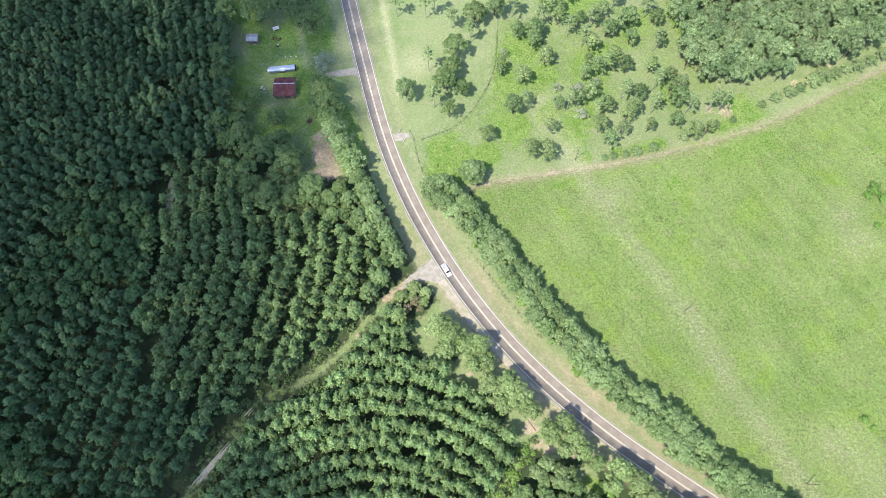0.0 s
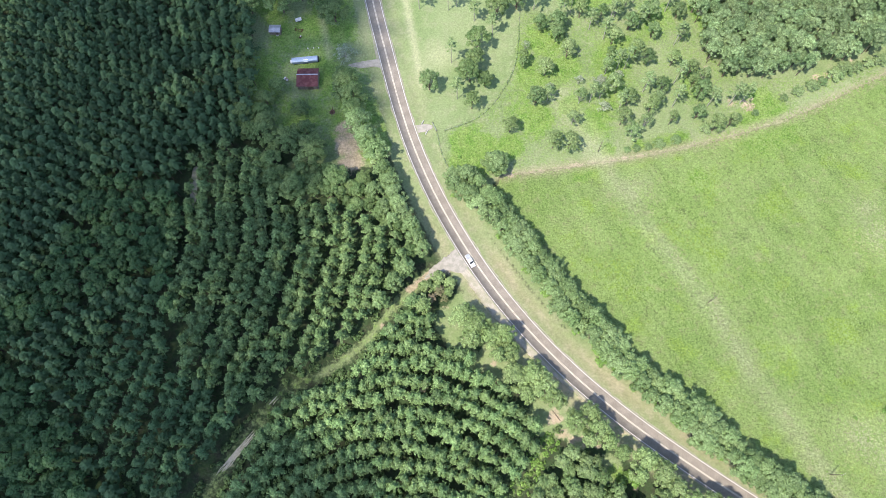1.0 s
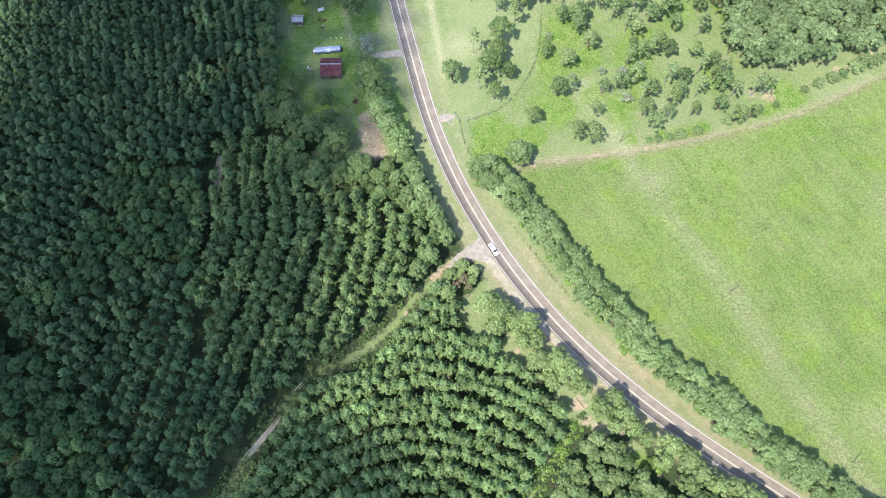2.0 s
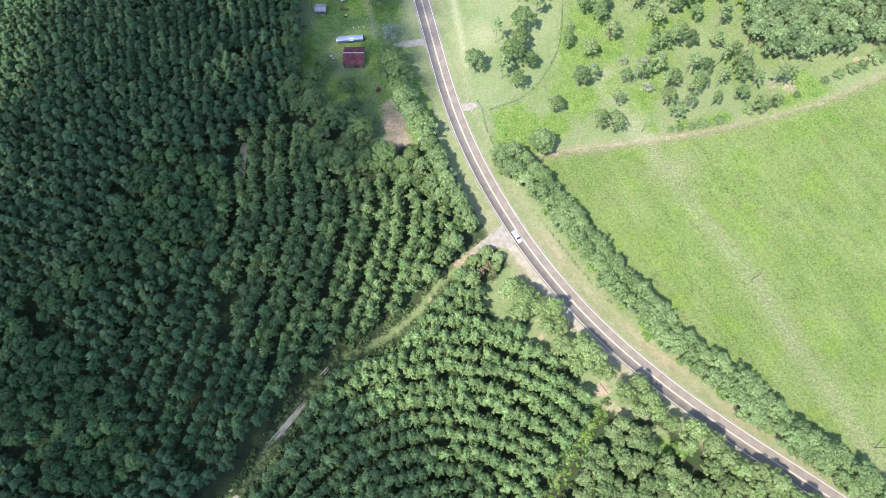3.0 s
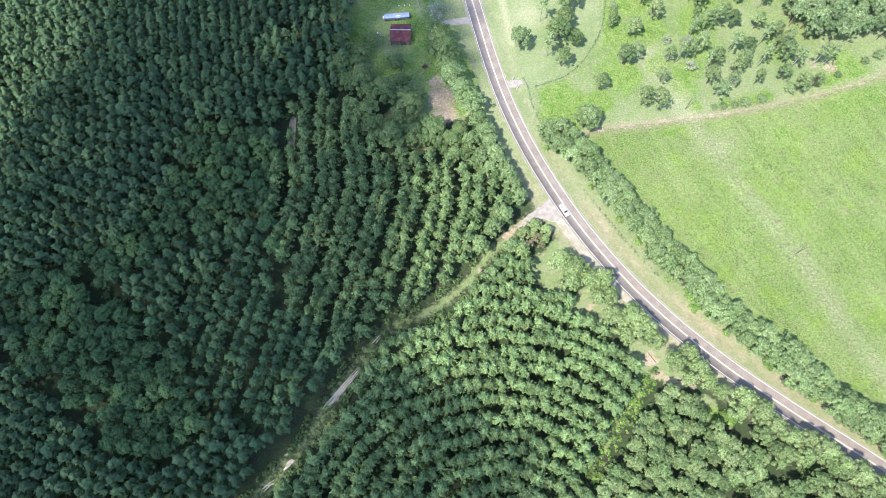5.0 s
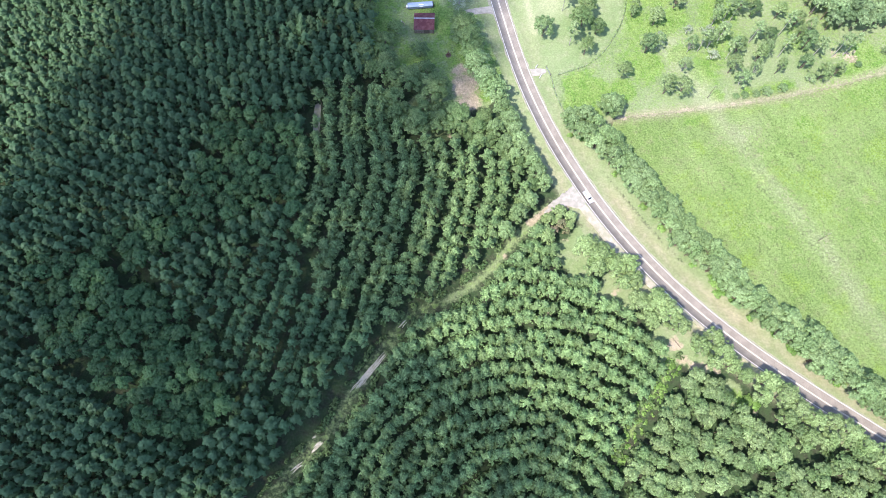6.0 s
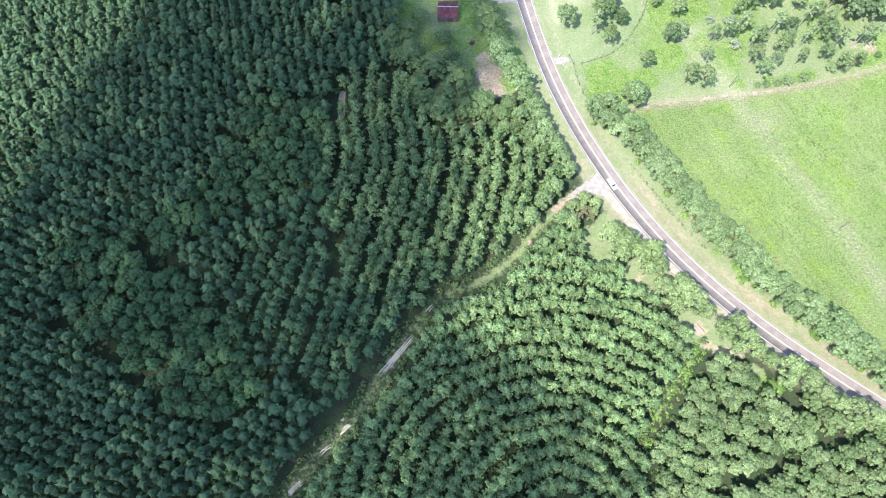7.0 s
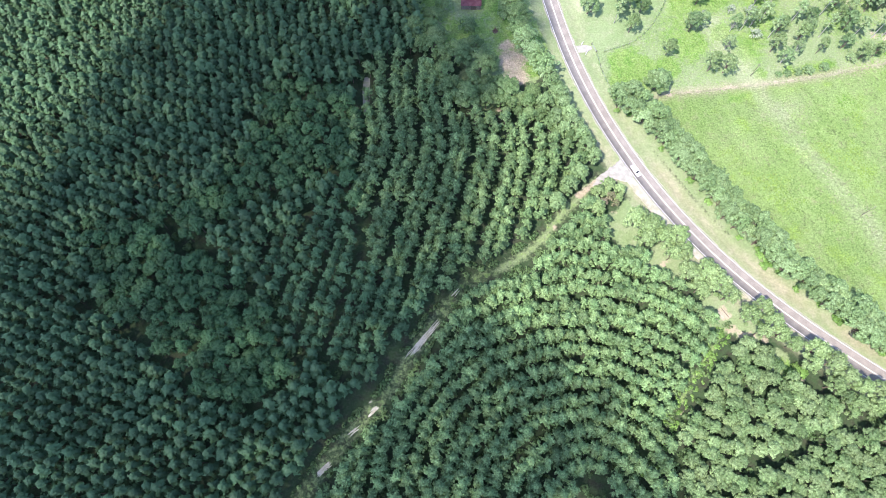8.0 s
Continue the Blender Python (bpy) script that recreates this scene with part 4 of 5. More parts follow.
VERGE_SPOTS = [(-8.1, 53.4, 3.9), (-2.7, 49.7, 4.1), (-4.2, 44.3, 3.3), (3.1, 46.1, 3.9), (8.5, 46.8, 3.1), (10.2, 40.5, 3.3), (6.2, 38.6, 2.4), (13.4, 30.9, 4.0), (19.3, 32.1, 3.8), (23.5, 27.9, 4.0), (17.0, 25.4, 3.1), (27.7, 23.0, 2.9), (35.1, 15.7, 3.2),
               (40.4, 19.4, 2.7), (43.5, 13.6, 3.2), (39.9, 9.6, 2.3), (47.0, 9.2, 2.7), (51.8, 5.4, 2.5), (59.6, 3.2, 3.6), (57.2, -2.0, 2.6), (65.9, -0.9, 3.6), (70.0, -5.7, 3.2), (75.8, -9.3, 3.0), (82.4, -9.7, 2.8), (87.5, -13.3, 3.6), (80.8, -15.6, 2.4),
               (92.6, -17.6, 2.8), (72.9, -14.9, 2.8), (65.2, -9.5, 2.8), (99, -20.5, 3.4), (107, -25.5, 3.6)]
for x, y, r in VERGE_SPOTS:
    plant("roadside_tree", verge_trees[rng.integers(len(verge_trees))], x, y, r / 2.95, rng.uniform(1.35, 1.7), rng.uniform(0, 6.28), "light green leafy tree on the road verge", "tree", "roadside trees")
for x, y, r, h in [(-18.5, 69.2, 2.6, 6), (-13.6, 67.4, 2.2, 6), (-23, 65.5, 2.4, 7), (-24.3, 57.7, 3.2, 10), (-14.2, 63.6, 1.8, 5), (-19.2, 65.6, 1.7, 5)]:
    plant("roadside_tree", verge_trees[rng.integers(len(verge_trees))], x, y, r / 3.2, h / 8.0, rng.uniform(0, 6.28), "small green tree beside the gravel turnoff", "tree", "turnoff trees")
for x, y, r in [(-17.5, 64, 2.5), (-20.5, 61, 2.3), (-15.2, 61, 1.8)]:
    plant("browning_tree", rusty_trees[rng.integers(2)], x, y, r / 2.6, 0.9, rng.uniform(0, 6.28), "thin tree with browning leaves by the turnoff", "tree")
for x, y, r in [(-66.2, 174.3, 5.0), (39.8, 163.5, 2.2), (26.5, 159.4, 2.3), (49.6, 163.3, 2.8), (15.8, 180.7, 2.1), (57.3, 166.8, 2.3), (48.3, 162.9, 2.6), (50.4, 150.4, 3.2)]:
    plant("silvery_tree", silver_trees[rng.integers(2)], x, y, r / 3.0, 0.9, rng.uniform(0, 6.28), "silvery grey thin-leaved tree in the grass", "tree")

# pasture trees: x, y, crown radius
OAKS = [(-26.9, 158.3, 4.2), (11.4, 202.9, 4.4), (22.0, 191.1, 3.1), (29.6, 191.2, 4.2), (29.7, 185.3, 3.0), (14.7, 170.9, 2.0), (20.5, 152.0, 3.8), (72.4, 198.4, 3.9), (73.0, 188.6, 3.0), (69.8, 174.6, 3.0), (53.9, 177.1, 2.0),
        (92.0, 158.0, 3.8), (85.0, 199.5, 3.0), (50.5, 199.1, 2.3), (62.8, 192.4, 3.6), (75.4, 160.4, 3.0), (90.4, 147.2, 2.9), (3.8, 120, 4.6), (-6.5, 113, 3.4)]
for x, y, r in OAKS:
    plant("pasture_oak", dark_oaks[rng.integers(len(dark_oaks))], x, y, r / 2.8, min(1.6, 0.6 + r / 4.0), rng.uniform(0, 6.28), "round dark-green oak standing in the pasture", "tree", "pasture oaks")
for x, y, r, h in [(-6.0, 180.5, 4.3, 12), (-6.9, 171.0, 3.6, 10), (-9.1, 163.5, 4.6, 12), (-2.0, 160.7, 3.0, 9), (2.5, 198.8, 4.3, 11), (3, 119.5, 4.6, 9)]:
    plant("spreading_oak", yard_trees[rng.integers(len(yard_trees))], x, y, r / 4.1, h / 11.5, rng.uniform(0, 6.28), "large spreading green oak in the mown grass", "tree", "spreading oaks")
LIGHT_TREES = [(-7.4, 150.3, 3.3), (24.6, 168.6, 3.8), (34.6, 178.7, 3.9), (40.6, 199.9, 3.3), (55.0, 185.8, 3.8), (81.0, 175.0, 3.2), (64.9, 179.0, 3.6), (88.3, 169.9, 2.9), (69.9, 150.7, 3.4), (78.5, 144.9, 2.2), (97.1, 142.7, 3.4),
               (57.5, 144.3, 3.5), (60.3, 153.8, 3.4), (89.2, 163.5, 2.6), (14.6, 173.6, 2.3), (103.6, 144.5, 2.4), (35.1, 131.6, 4.0), (28, 132, 3.6), (9.5, 139.5, 3.4)]
for x, y, r in LIGHT_TREES:
    plant("pasture_tree", green_trees[rng.integers(len(green_trees))], x, y - 1.2, r / 3.2, rng.uniform(1.05, 1.4), rng.uniform(0, 6.28), "ragged light-green tree standing in the pasture", "tree", "pasture trees")
for x, y, r in [(51.7, 169.9, 3.2), (54.3, 161.3, 3.8), (72.4, 153.0, 3.4), (62.0, 138.6, 4.1), (67.2, 143.1, 3.1), (49, 157, 2.6), (61, 204, 3.0), (93, 166, 2.6), (34, 206, 2.6), (56.8, 200.7, 3.4), (40.2, 205.9, 2.9), (85.8, 188.0, 2.2), (26.0, 156.0, 3.0), (39.6, 154.4, 2.6), (36.7, 144.1, 3.0)]:
    plant("grey_tree", grey_trees[rng.integers(len(grey_trees))], x, y - 1.2, r / 3.2, rng.uniform(1.15, 1.6), rng.uniform(0, 6.28), "grey-green bushy tree among the pasture grass", "tree", "grey pasture trees")
LONE_PINES = [(-33.9, 201.5), (-20.3, 201.1), (-16.4, 203.1), (-7.9, 195.7), (0.7, 188.2), (-14.2, 153.8), (-17.6, 172.7), (19.6, 202.5), (31.4, 195.9), (36.7, 201.3), (45.1, 192.2), (51.5, 187.1), (57.2, 171.4), (60.5, 171.5), (44.5, 153.8),
              (68.3, 160.1), (82.2, 164.7), (83.4, 184.8), (80.5, 203.1), (98.6, 178.3), (80.8, 152.8), (96.1, 153.7), (105.5, 154.5), (57.3, 150.8), (54.8, 197.0), (67.7, 194.2), (44.6, 209.3), (15.6, 205.6), (110.4, 155.5), (66, 208), (80, 210), (36, 213), (-28, 212)]
for x, y in LONE_PINES:
    plant("pasture_pine", tall_pines[rng.integers(len(tall_pines))], x, y, rng.uniform(0.95, 1.35), rng.uniform(0.85, 1.1), rng.uniform(0, 6.28), "tall thin grey-green pine with a bare pale trunk", "pine tree", "pines in the pasture")
for x, y, r in [(60, 130.5, 1.6), (64, 131.5, 1.8), (69, 132.4, 1.8), (73.6, 133.6, 2.4), (80.9, 135.8, 2.2), (94.1, 141.5, 2.6), (99, 143.6, 2.4), (108, 147.5, 2.2), (116.4, 150.4, 1.6), (129.3, 158.2, 1.8), (135.5, 161.5, 2.6), (142.1, 164.2, 2.8), (147, 167, 2.2),
                (152.4, 170, 3.2), (157, 173, 3.4), (162.8, 174.4, 2.6), (168, 177, 2.4), (173.0, 178.5, 3.0), (179, 181, 2.6), (185, 184.5, 3.0)]:
    plant("field_edge_bush", grey_trees[rng.integers(len(grey_trees))] if r > 2.3 else dark_oaks[rng.integers(len(dark_oaks))], x, y, r / 2.9, r / 6.0, rng.uniform(0, 6.28), "low green bush along the field's edge", "bush", "field edge bushes")
for x, y, r in [(171, 119, 3.0), (174, 115, 2.4), (168, 116, 2.0), (170, 103, 1.6), (153, 25, 1.8), (156, 22, 1.4), (141, 22, 0.8), (-12, 125, 1.0), (-8, 118, 1.5), (-4, 113, 1.4), (1.8, 107, 1.6), (55, -3, 2.4), (57.5, -4.5, 2.4), (53, -5, 2.0), (45, 45.7, 2.2), (47, 38.9, 2.6), (46, 42.5, 2.0), (75, 17.2, 2.2), (73, 18.6, 1.6), (92, 6.5, 2.0), (25, 65, 1.6), (110, -8, 2.0)]:
    plant("shrub", shrubs[rng.integers(len(shrubs))], x, y, r / 1.5, r / 2.0, rng.uniform(0, 6.28), "low spreading shrub in the field grass", "shrub", "field shrubs")

# tall weeds of the hay field and pasture, past counting
n_weeds = 100000
wx, wy = rng.uniform(-15, 200, n_weeds), rng.uniform(-25, 200, n_weeds)
keep = (depth_in(wx, wy, FIELD) > 0.5) | (inside(wx, wy, PASTURE) & (rng.uniform(0, 1, n_weeds) < 0.5))
keep &= (reach(wx, wy, STRIP) > 4.5) | (rng.uniform(0, 1, n_weeds) < 0.2)
wx, wy = wx[keep], wy[keep]
n_weeds = len(wx)
ws, wh = rng.uniform(0.25, 0.8, n_weeds), rng.uniform(-0.05, 0.45, n_weeds)
corners = []
for k in range(3):
    a = k * math.pi / 1.5 + rng.uniform(0, 1.5, n_weeds)
    corners.append(np.stack([wx + ws * rng.uniform(0.6, 1.3, n_weeds) * np.cos(a), wy + ws * rng.uniform(0.6, 1.3, n_weeds) * np.sin(a), np.full(n_weeds, -0.3)], 1))
tip = np.stack([wx + rng.normal(0, 0.1, n_weeds), wy + rng.normal(0, 0.1, n_weeds), wh], 1)
v = np.stack(corners + [tip], 1).reshape(-1, 3)
base = np.arange(n_weeds)[:, None] * 4
f = np.concatenate([base + [k, (k + 1) % 3, 3] for k in range(3)])
lean = (v.reshape(-1, 4, 3) - np.stack([wx, wy, wh], 1)[:, None]) * (0.6, 0.6, 0) + (0, 0, 1.0)
tagged(new("field_weeds", mesh_of("field_weeds", v, f, [FIELD_WEED], None, lean.reshape(-1, 3) / np.linalg.norm(lean.reshape(-1, 3), axis=1)[:, None])), "tufts of bright green weeds and hay grass", "grass", kind="stuff")


# ---- the cloud overhead, whose shadow lies on the western woods ----
CLOUD_EDGE = [(-49, 260), (-49, 200), (-49, 180), (-52, 148), (-58, 126), (-62, 108), (-63, 90), (-65, 64), (-66, 42), (-62, 23), (-46, 8), (-29, -1), (-14, -14), (-1, -30), (10, -50), (16, -75), (0, -150), (-120, -210),
              (-275, -165), (-305, -40), (-268, 40), (-248, 85), (-232, 130), (-212, 210), (-160, 290), (-90, 300)]
CLOUD_Z = 1000.0
CLOUD_WHITE = plain_material("cloud_white", (0.88, 0.89, 0.90), (0.80, 0.82, 0.85), 0.02, 1.0)
ball = bmesh.new()
bmesh.ops.create_icosphere(ball, subdivisions=1, radius=1)
ball_v = np.array([v.co for v in ball.verts])
ball_f = np.array([[v.index for v in face.verts] for face in ball.faces])
ball.free()
cx, cy = np.meshgrid(np.arange(-345, 60, 6.5), np.arange(-230, 320, 6.5))
cx, cy = cx.ravel() + rng.uniform(-3.5, 3.5, cx.size), cy.ravel() + rng.uniform(-3.5, 3.5, cx.size)
deep = depth_in(cx, cy, CLOUD_EDGE)
odds = np.clip((deep + 12) / 25, 0, 1)
keep = rng.uniform(0, 1, cx.size) < odds ** 1.3
cv, cf = [], []
for x, y, d in zip(cx[keep], cy[keep], deep[keep]):
    r = 2.5 + 2.3 * min(1.0, max(0.0, (d + 12) / 25)) * rng.uniform(0.6, 1.4)
    up = CLOUD_Z + rng.uniform(-10, 10) + min(60.0, max(0.0, d)) * rng.uniform(0.0, 0.5)
    spot = np.array([x, y, 0]) + np.array(TO_SUN) / TO_SUN.z * up
    lumps = 1 + 0.22 * np.sin(ball_v @ rng.normal(0, 2.2, (3, 3)) + rng.uniform(0, 6, 3)).sum(1, keepdims=True) / 1.5
    cv.append(ball_v * lumps * (r, r, r * 0.8) + spot)
    cf.append(ball_f + len(ball_v) * len(cf))
tagged(new("cloud", mesh_of("cloud", np.concatenate(cv), np.concatenate(cf), [CLOUD_WHITE])), "white fair-weather cloud with ragged thin edges", "cloud", kind="stuff")


# ---- buildings and things in the yard ----
RED_TIN = plain_material("rusted_red_tin", (0.115, 0.034, 0.036), (0.175, 0.07, 0.068), 0.6, 0.55, 0.2, 0.2)
GREY_TIN = plain_material("weathered_grey_tin", (0.52, 0.54, 0.56), (0.40, 0.41, 0.43), 0.7, 0.45, 0.5, 0.2)
OLD_BOARD = plain_material("weathered_boards", (0.20, 0.16, 0.13), (0.28, 0.24, 0.20), 1.5, 0.9, 0, 0.4)
BLUE_PANEL = plain_material("pale_blue_sheet_metal", (0.30, 0.39, 0.50), (0.40, 0.48, 0.58), 0.5, 0.4, 0.2)
BLUE_SIDE = plain_material("grey_blue_sheet_metal", (0.16, 0.21, 0.29), (0.22, 0.27, 0.34), 0.6, 0.5, 0.2)
WHITE_PAINT = plain_material("white_painted_metal", (0.80, 0.80, 0.79), (0.70, 0.70, 0.69), 1.0, 0.35)
RUBBER = plain_material("black_rubber", (0.03, 0.03, 0.03), (0.045, 0.043, 0.04), 4.0, 0.85)
RUST = plain_material("brown_rust", (0.17, 0.07, 0.04), (0.10, 0.05, 0.035), 2.0, 0.9, 0.1, 0.4)
DARK_GLASS = plain_material("dark_window_glass", (0.02, 0.025, 0.03), (0.03, 0.035, 0.04), 1.0, 0.08)
POLE_WOOD = plain_material("creosoted_wood", (0.11, 0.085, 0.065), (0.17, 0.14, 0.11), 2.0, 0.9, 0, 0.4)
STEEL = plain_material("galvanised_steel", (0.45, 0.46, 0.47), (0.36, 0.37, 0.38), 2.0, 0.45, 0.7)
CONCRETE = plain_material("pale_concrete", (0.48, 0.47, 0.44), (0.38, 0.37, 0.34), 1.5, 0.9, 0, 0.4)


def sheet(wide, long, thick=0.03, ribs=4, rib=0.035):
    """A ribbed roofing sheet in its own plane: x across, y along, ribs up."""
    bm = bmesh.new()
    xs_ = np.linspace(-wide / 2, wide / 2, ribs * 4 + 1)
    top = [[bm.verts.new((x, y, rib if i % 4 == 2 else 0.0)) for i, x in enumerate(xs_)] for y in (-long / 2, long / 2)]
    low = [[bm.verts.new((x, y, -thick)) for x in (xs_[0], xs_[-1])] for y in (-long / 2, long / 2)]
    for i in range(len(xs_) - 1):
        bm.faces.new((top[0][i], top[0][i + 1], top[1][i + 1], top[1][i]))
    bm.faces.new((low[0][0], low[1][0], low[1][1], low[0][1]))
    bm.faces.new((top[0][0], top[1][0], low[1][0], low[0][0]))
    bm.faces.new((top[0][-1], low[0][1], low[1][1], top[1][-1]))
    return bm


def gable_walls(w, d, eave, ridge_h, ridge_y):
    """Four board walls with gabled ends; the ridge runs along x."""
    bm = bmesh.new()
    out = []
    for inset in (0.0, 0.14):
        hw, hd = w / 2 - inset, d / 2 - inset
        ring = [bm.verts.new(p) for p in ((-hw, -hd, 0), (hw, -hd, 0), (hw, hd, 0), (-hw, hd, 0))]
        up = [bm.verts.new(p) for p in ((-hw, -hd, eave), (hw, -hd, eave), (hw, hd, eave), (-hw, hd, eave))]
        peak = [bm.verts.new((s * hw, ridge_y, ridge_h - inset)) for s in (-1, 1)]
        out.append((ring, up, peak))
        for a, b in ((0, 1), (2, 3)):
            bm.faces.new((ring[a], ring[b], up[b], up[a]))
        bm.faces.new((ring[1], ring[2], up[2], peak[1], up[1]))
        bm.faces.new((ring[3], ring[0], up[0], peak[0], up[3]))
    for i in range(4):
        j = (i + 1) % 4
        bm.faces.new((out[0][0][i], out[0][0][j], out[1][0][j], out[1][0][i]))
    bmesh.ops.recalc_face_normals(bm, faces=bm.faces[:])
    return bm


def barn():
    ob = thing("barn", pose(-81.8, 160.8, -0.1, 0, 0, 2.5), "open barn with a rusted red tin gable roof", "barn")
    w, d, eave, ridge, ry = 9.6, 9.0, 3.3, 4.7, 0.6
    part("wall", gable_walls(w - 0.5, d - 0.6, eave - 0.15, ridge - 0.2, ry), OLD_BOARD, ob, "weathered grey-brown board walls")
    roof = part("roof", block((w, 0.16, 0.2), (0, ry, ridge - 0.16)), OLD_BOARD, ob, "red tin roof on a ridge beam")
    for side in (-1, 1):
        run = d / 2 - side * ry
        slope = math.atan2(ridge - eave, run)
        length = math.hypot(ridge - eave, run) + 0.25
        base = sheet(w / 8 + 0.02, length)
        me = bpy.data.meshes.new("roof_sheet")
        base.to_mesh(me)
        base.free()
        me.materials.append(RED_TIN)
        for i in range(8):
            piece = new("roof_sheet", me)
            piece.parent = roof
            mid_y = ry + side * (run / 2 + 0.1)
            piece.matrix_local = pose(-w / 2 + (i + 0.5) * w / 8, mid_y, (eave + ridge) / 2 + 0.01 * (i % 2), -side * math.degrees(slope), 0, 0)
    part("ridge_cap", block((w + 0.1, 0.55, 0.05), (0, ry, ridge + 0.06), bevel=0.02), GREY_TIN, roof, "pale grey ridge cap")
    part("door", block((2.6, 0.08, 2.4), (1.2, -d / 2 + 0.24, 1.25), bevel=0.02), POLE_WOOD, ob, "dark sliding plank door")
    for x in (-4.3, -1.4, 1.4, 4.3):
        part("post", block((0.16, 0.16, eave), (x, -d / 2 + 0.1, eave / 2 - 0.1)), POLE_WOOD, ob)
    return ob


def wheel(parent, x, y, r=0.42, wide=0.24, turn=(90, 0, 0)):
    tyre = part("wheel", rod(r, r, wide, (x, y + wide / 2, r), turn, 16), RUBBER, parent, "black tyre")
    part("rim", rod(r * 0.55, r * 0.5, wide + 0.03, (x, y + wide / 2 + 0.015, r), turn, 12), STEEL, tyre, "steel rim")


def vault(length, half, low, rise):
    """A shallow curved roof, closed below; its length runs along x."""
    bm = bmesh.new()
    ends = []
    for x in (-length / 2, length / 2):
        arc = [bm.verts.new((x, half * math.cos(math.pi * i / 10), low + rise * math.sin(math.pi * i / 10) ** 0.8)) for i in range(11)]
        foot = [bm.verts.new((x, -half, low - 0.12)), bm.verts.new((x, half, low - 0.12))]
        ends.append(arc + foot)
        bm.faces.new(arc + foot)
    for i in range(13):
        j = (i + 1) % 13
        bm.faces.new((ends[0][i], ends[0][j], ends[1][j], ends[1][i]))
    bmesh.ops.recalc_face_normals(bm, faces=bm.faces[:])
    return bm


def long_trailer():
    ob = thing("stock_trailer", pose(-84.6, 171.0, -0.1, 0, 0, 8.0), "long pale-blue sheet-metal trailer parked on the lawn", "trailer")
    part("body", block((11.6, 2.3, 1.5), (0, 0, 1.35), bevel=0.1), BLUE_SIDE, ob, "grey-blue sheet-metal body")
    roof = part("roof", vault(11.8, 1.3, 2.12, 0.62), BLUE_PANEL, ob, "pale blue curved roof")
    for x in (-3.9, 0.0, 3.9):
        part("seam", block((0.08, 2.0, 0.04), (x, 0, 2.75), bevel=0.01), STEEL, roof)
    part("front_box", block((0.8, 1.5, 0.9), (-6.3, 0, 1.25), bevel=0.15), WHITE_PAINT, ob, "white box over the hitch")
    part("tarp", block((0.6, 2.3, 1.6), (6.05, 0.1, 1.3), (0, 6, 0), 0.12), RUBBER, ob, "black tarp over the tailgate")
    patch = rod(1.0, 0.9, 0.05, (0.5, -0.95, 2.47), (38, 0, 0), 18)
    bmesh.ops.scale(patch, vec=(1.45, 0.7, 0.7), space=Matrix.Translation((-0.5, 0.95, -2.47)), verts=patch.verts[:])
    part("roof_patch", patch, WHITE_PAINT, ob, "white oval patch on the roof's edge")
    for x in (-0.6, 0.5):
        for y in (-1.05, 1.05):
            wheel(ob, x, y, 0.38, 0.22)
    part("tow_bar", rod(0.06, 0.05, 1.5, (-7.6, 0, 0.62), (0, 90, 0)), RUST, ob)
    part("chassis", block((11.2, 1.6, 0.2), (0, 0, 0.58)), RUST, ob)
    for x in (-5, 5):
        part("jack", rod(0.07, 0.05, 0.52, (x, 0.6, 0.0)), RUST, ob)
    return ob


def small_shed():
    ob = thing("shed", pose(-100.4, 187.0, -0.1, 0, 0, 1.0), "small shed with a grey tin roof", "shed")
    w, d = 5.4, 3.8
    part("wall", gable_walls(w - 0.3, d - 0.4, 2.25, 2.85, 0.0), OLD_BOARD, ob)
    roof = part("roof", block((w, 0.12, 0.14), (0, 0, 2.8)), OLD_BOARD, ob)
    for side in (-1, 1):
        slope = math.degrees(math.atan2(0.6, d / 2))
        base = sheet(w / 5 + 0.02, math.hypot(0.6, d / 2) + 0.2)
        me = bpy.data.meshes.new("roof_sheet")
        base.to_mesh(me)
        base.free()
        me.materials.append(GREY_TIN)
        for i in range(5):
            piece = new("roof_sheet", me)
            piece.parent = roof
            piece.matrix_local = pose(-w / 2 + (i + 0.5) * w / 5, side * (d / 4 + 0.07), 2.62 + 0.008 * (i % 2), -side * slope, 0, 0)
    part("door", block((1.1, 0.06, 1.9), (0.9, -d / 2 + 0.18, 0.98), bevel=0.02), POLE_WOOD, ob)
    part("step", block((1.3, 0.7, 0.2), (0.9, -d / 2 - 0.3, 0.15), bevel=0.03), CONCRETE, ob)
    return ob


def utility_cart():
    ob = thing("utility_cart", pose(-90.4, 193.4, -0.1, 0, 0, 24), "small white farm cart with a rust-red frame", "cart")
    part("bed", block((2.9, 1.6, 0.12), (0, 0, 0.72), bevel=0.03), WHITE_PAINT, ob, "white flat bed")
    for y in (-0.78, 0.78):
        part("side_board", block((2.9, 0.06, 0.35), (0, y, 0.95), bevel=0.02), WHITE_PAINT, ob)
    part("axle", rod(0.05, 0.05, 1.7, (0, 0.85, 0.35), (90, 0, 0)), RUST, ob)
    for y in (-0.85, 0.85):
        wheel(ob, 0.0, y, 0.35, 0.18)
    part("tow_bar", rod(0.05, 0.04, 1.4, (-2.8, 0, 0.6), (0, 88, 0)), RUST, ob, "rust-red tow bar")


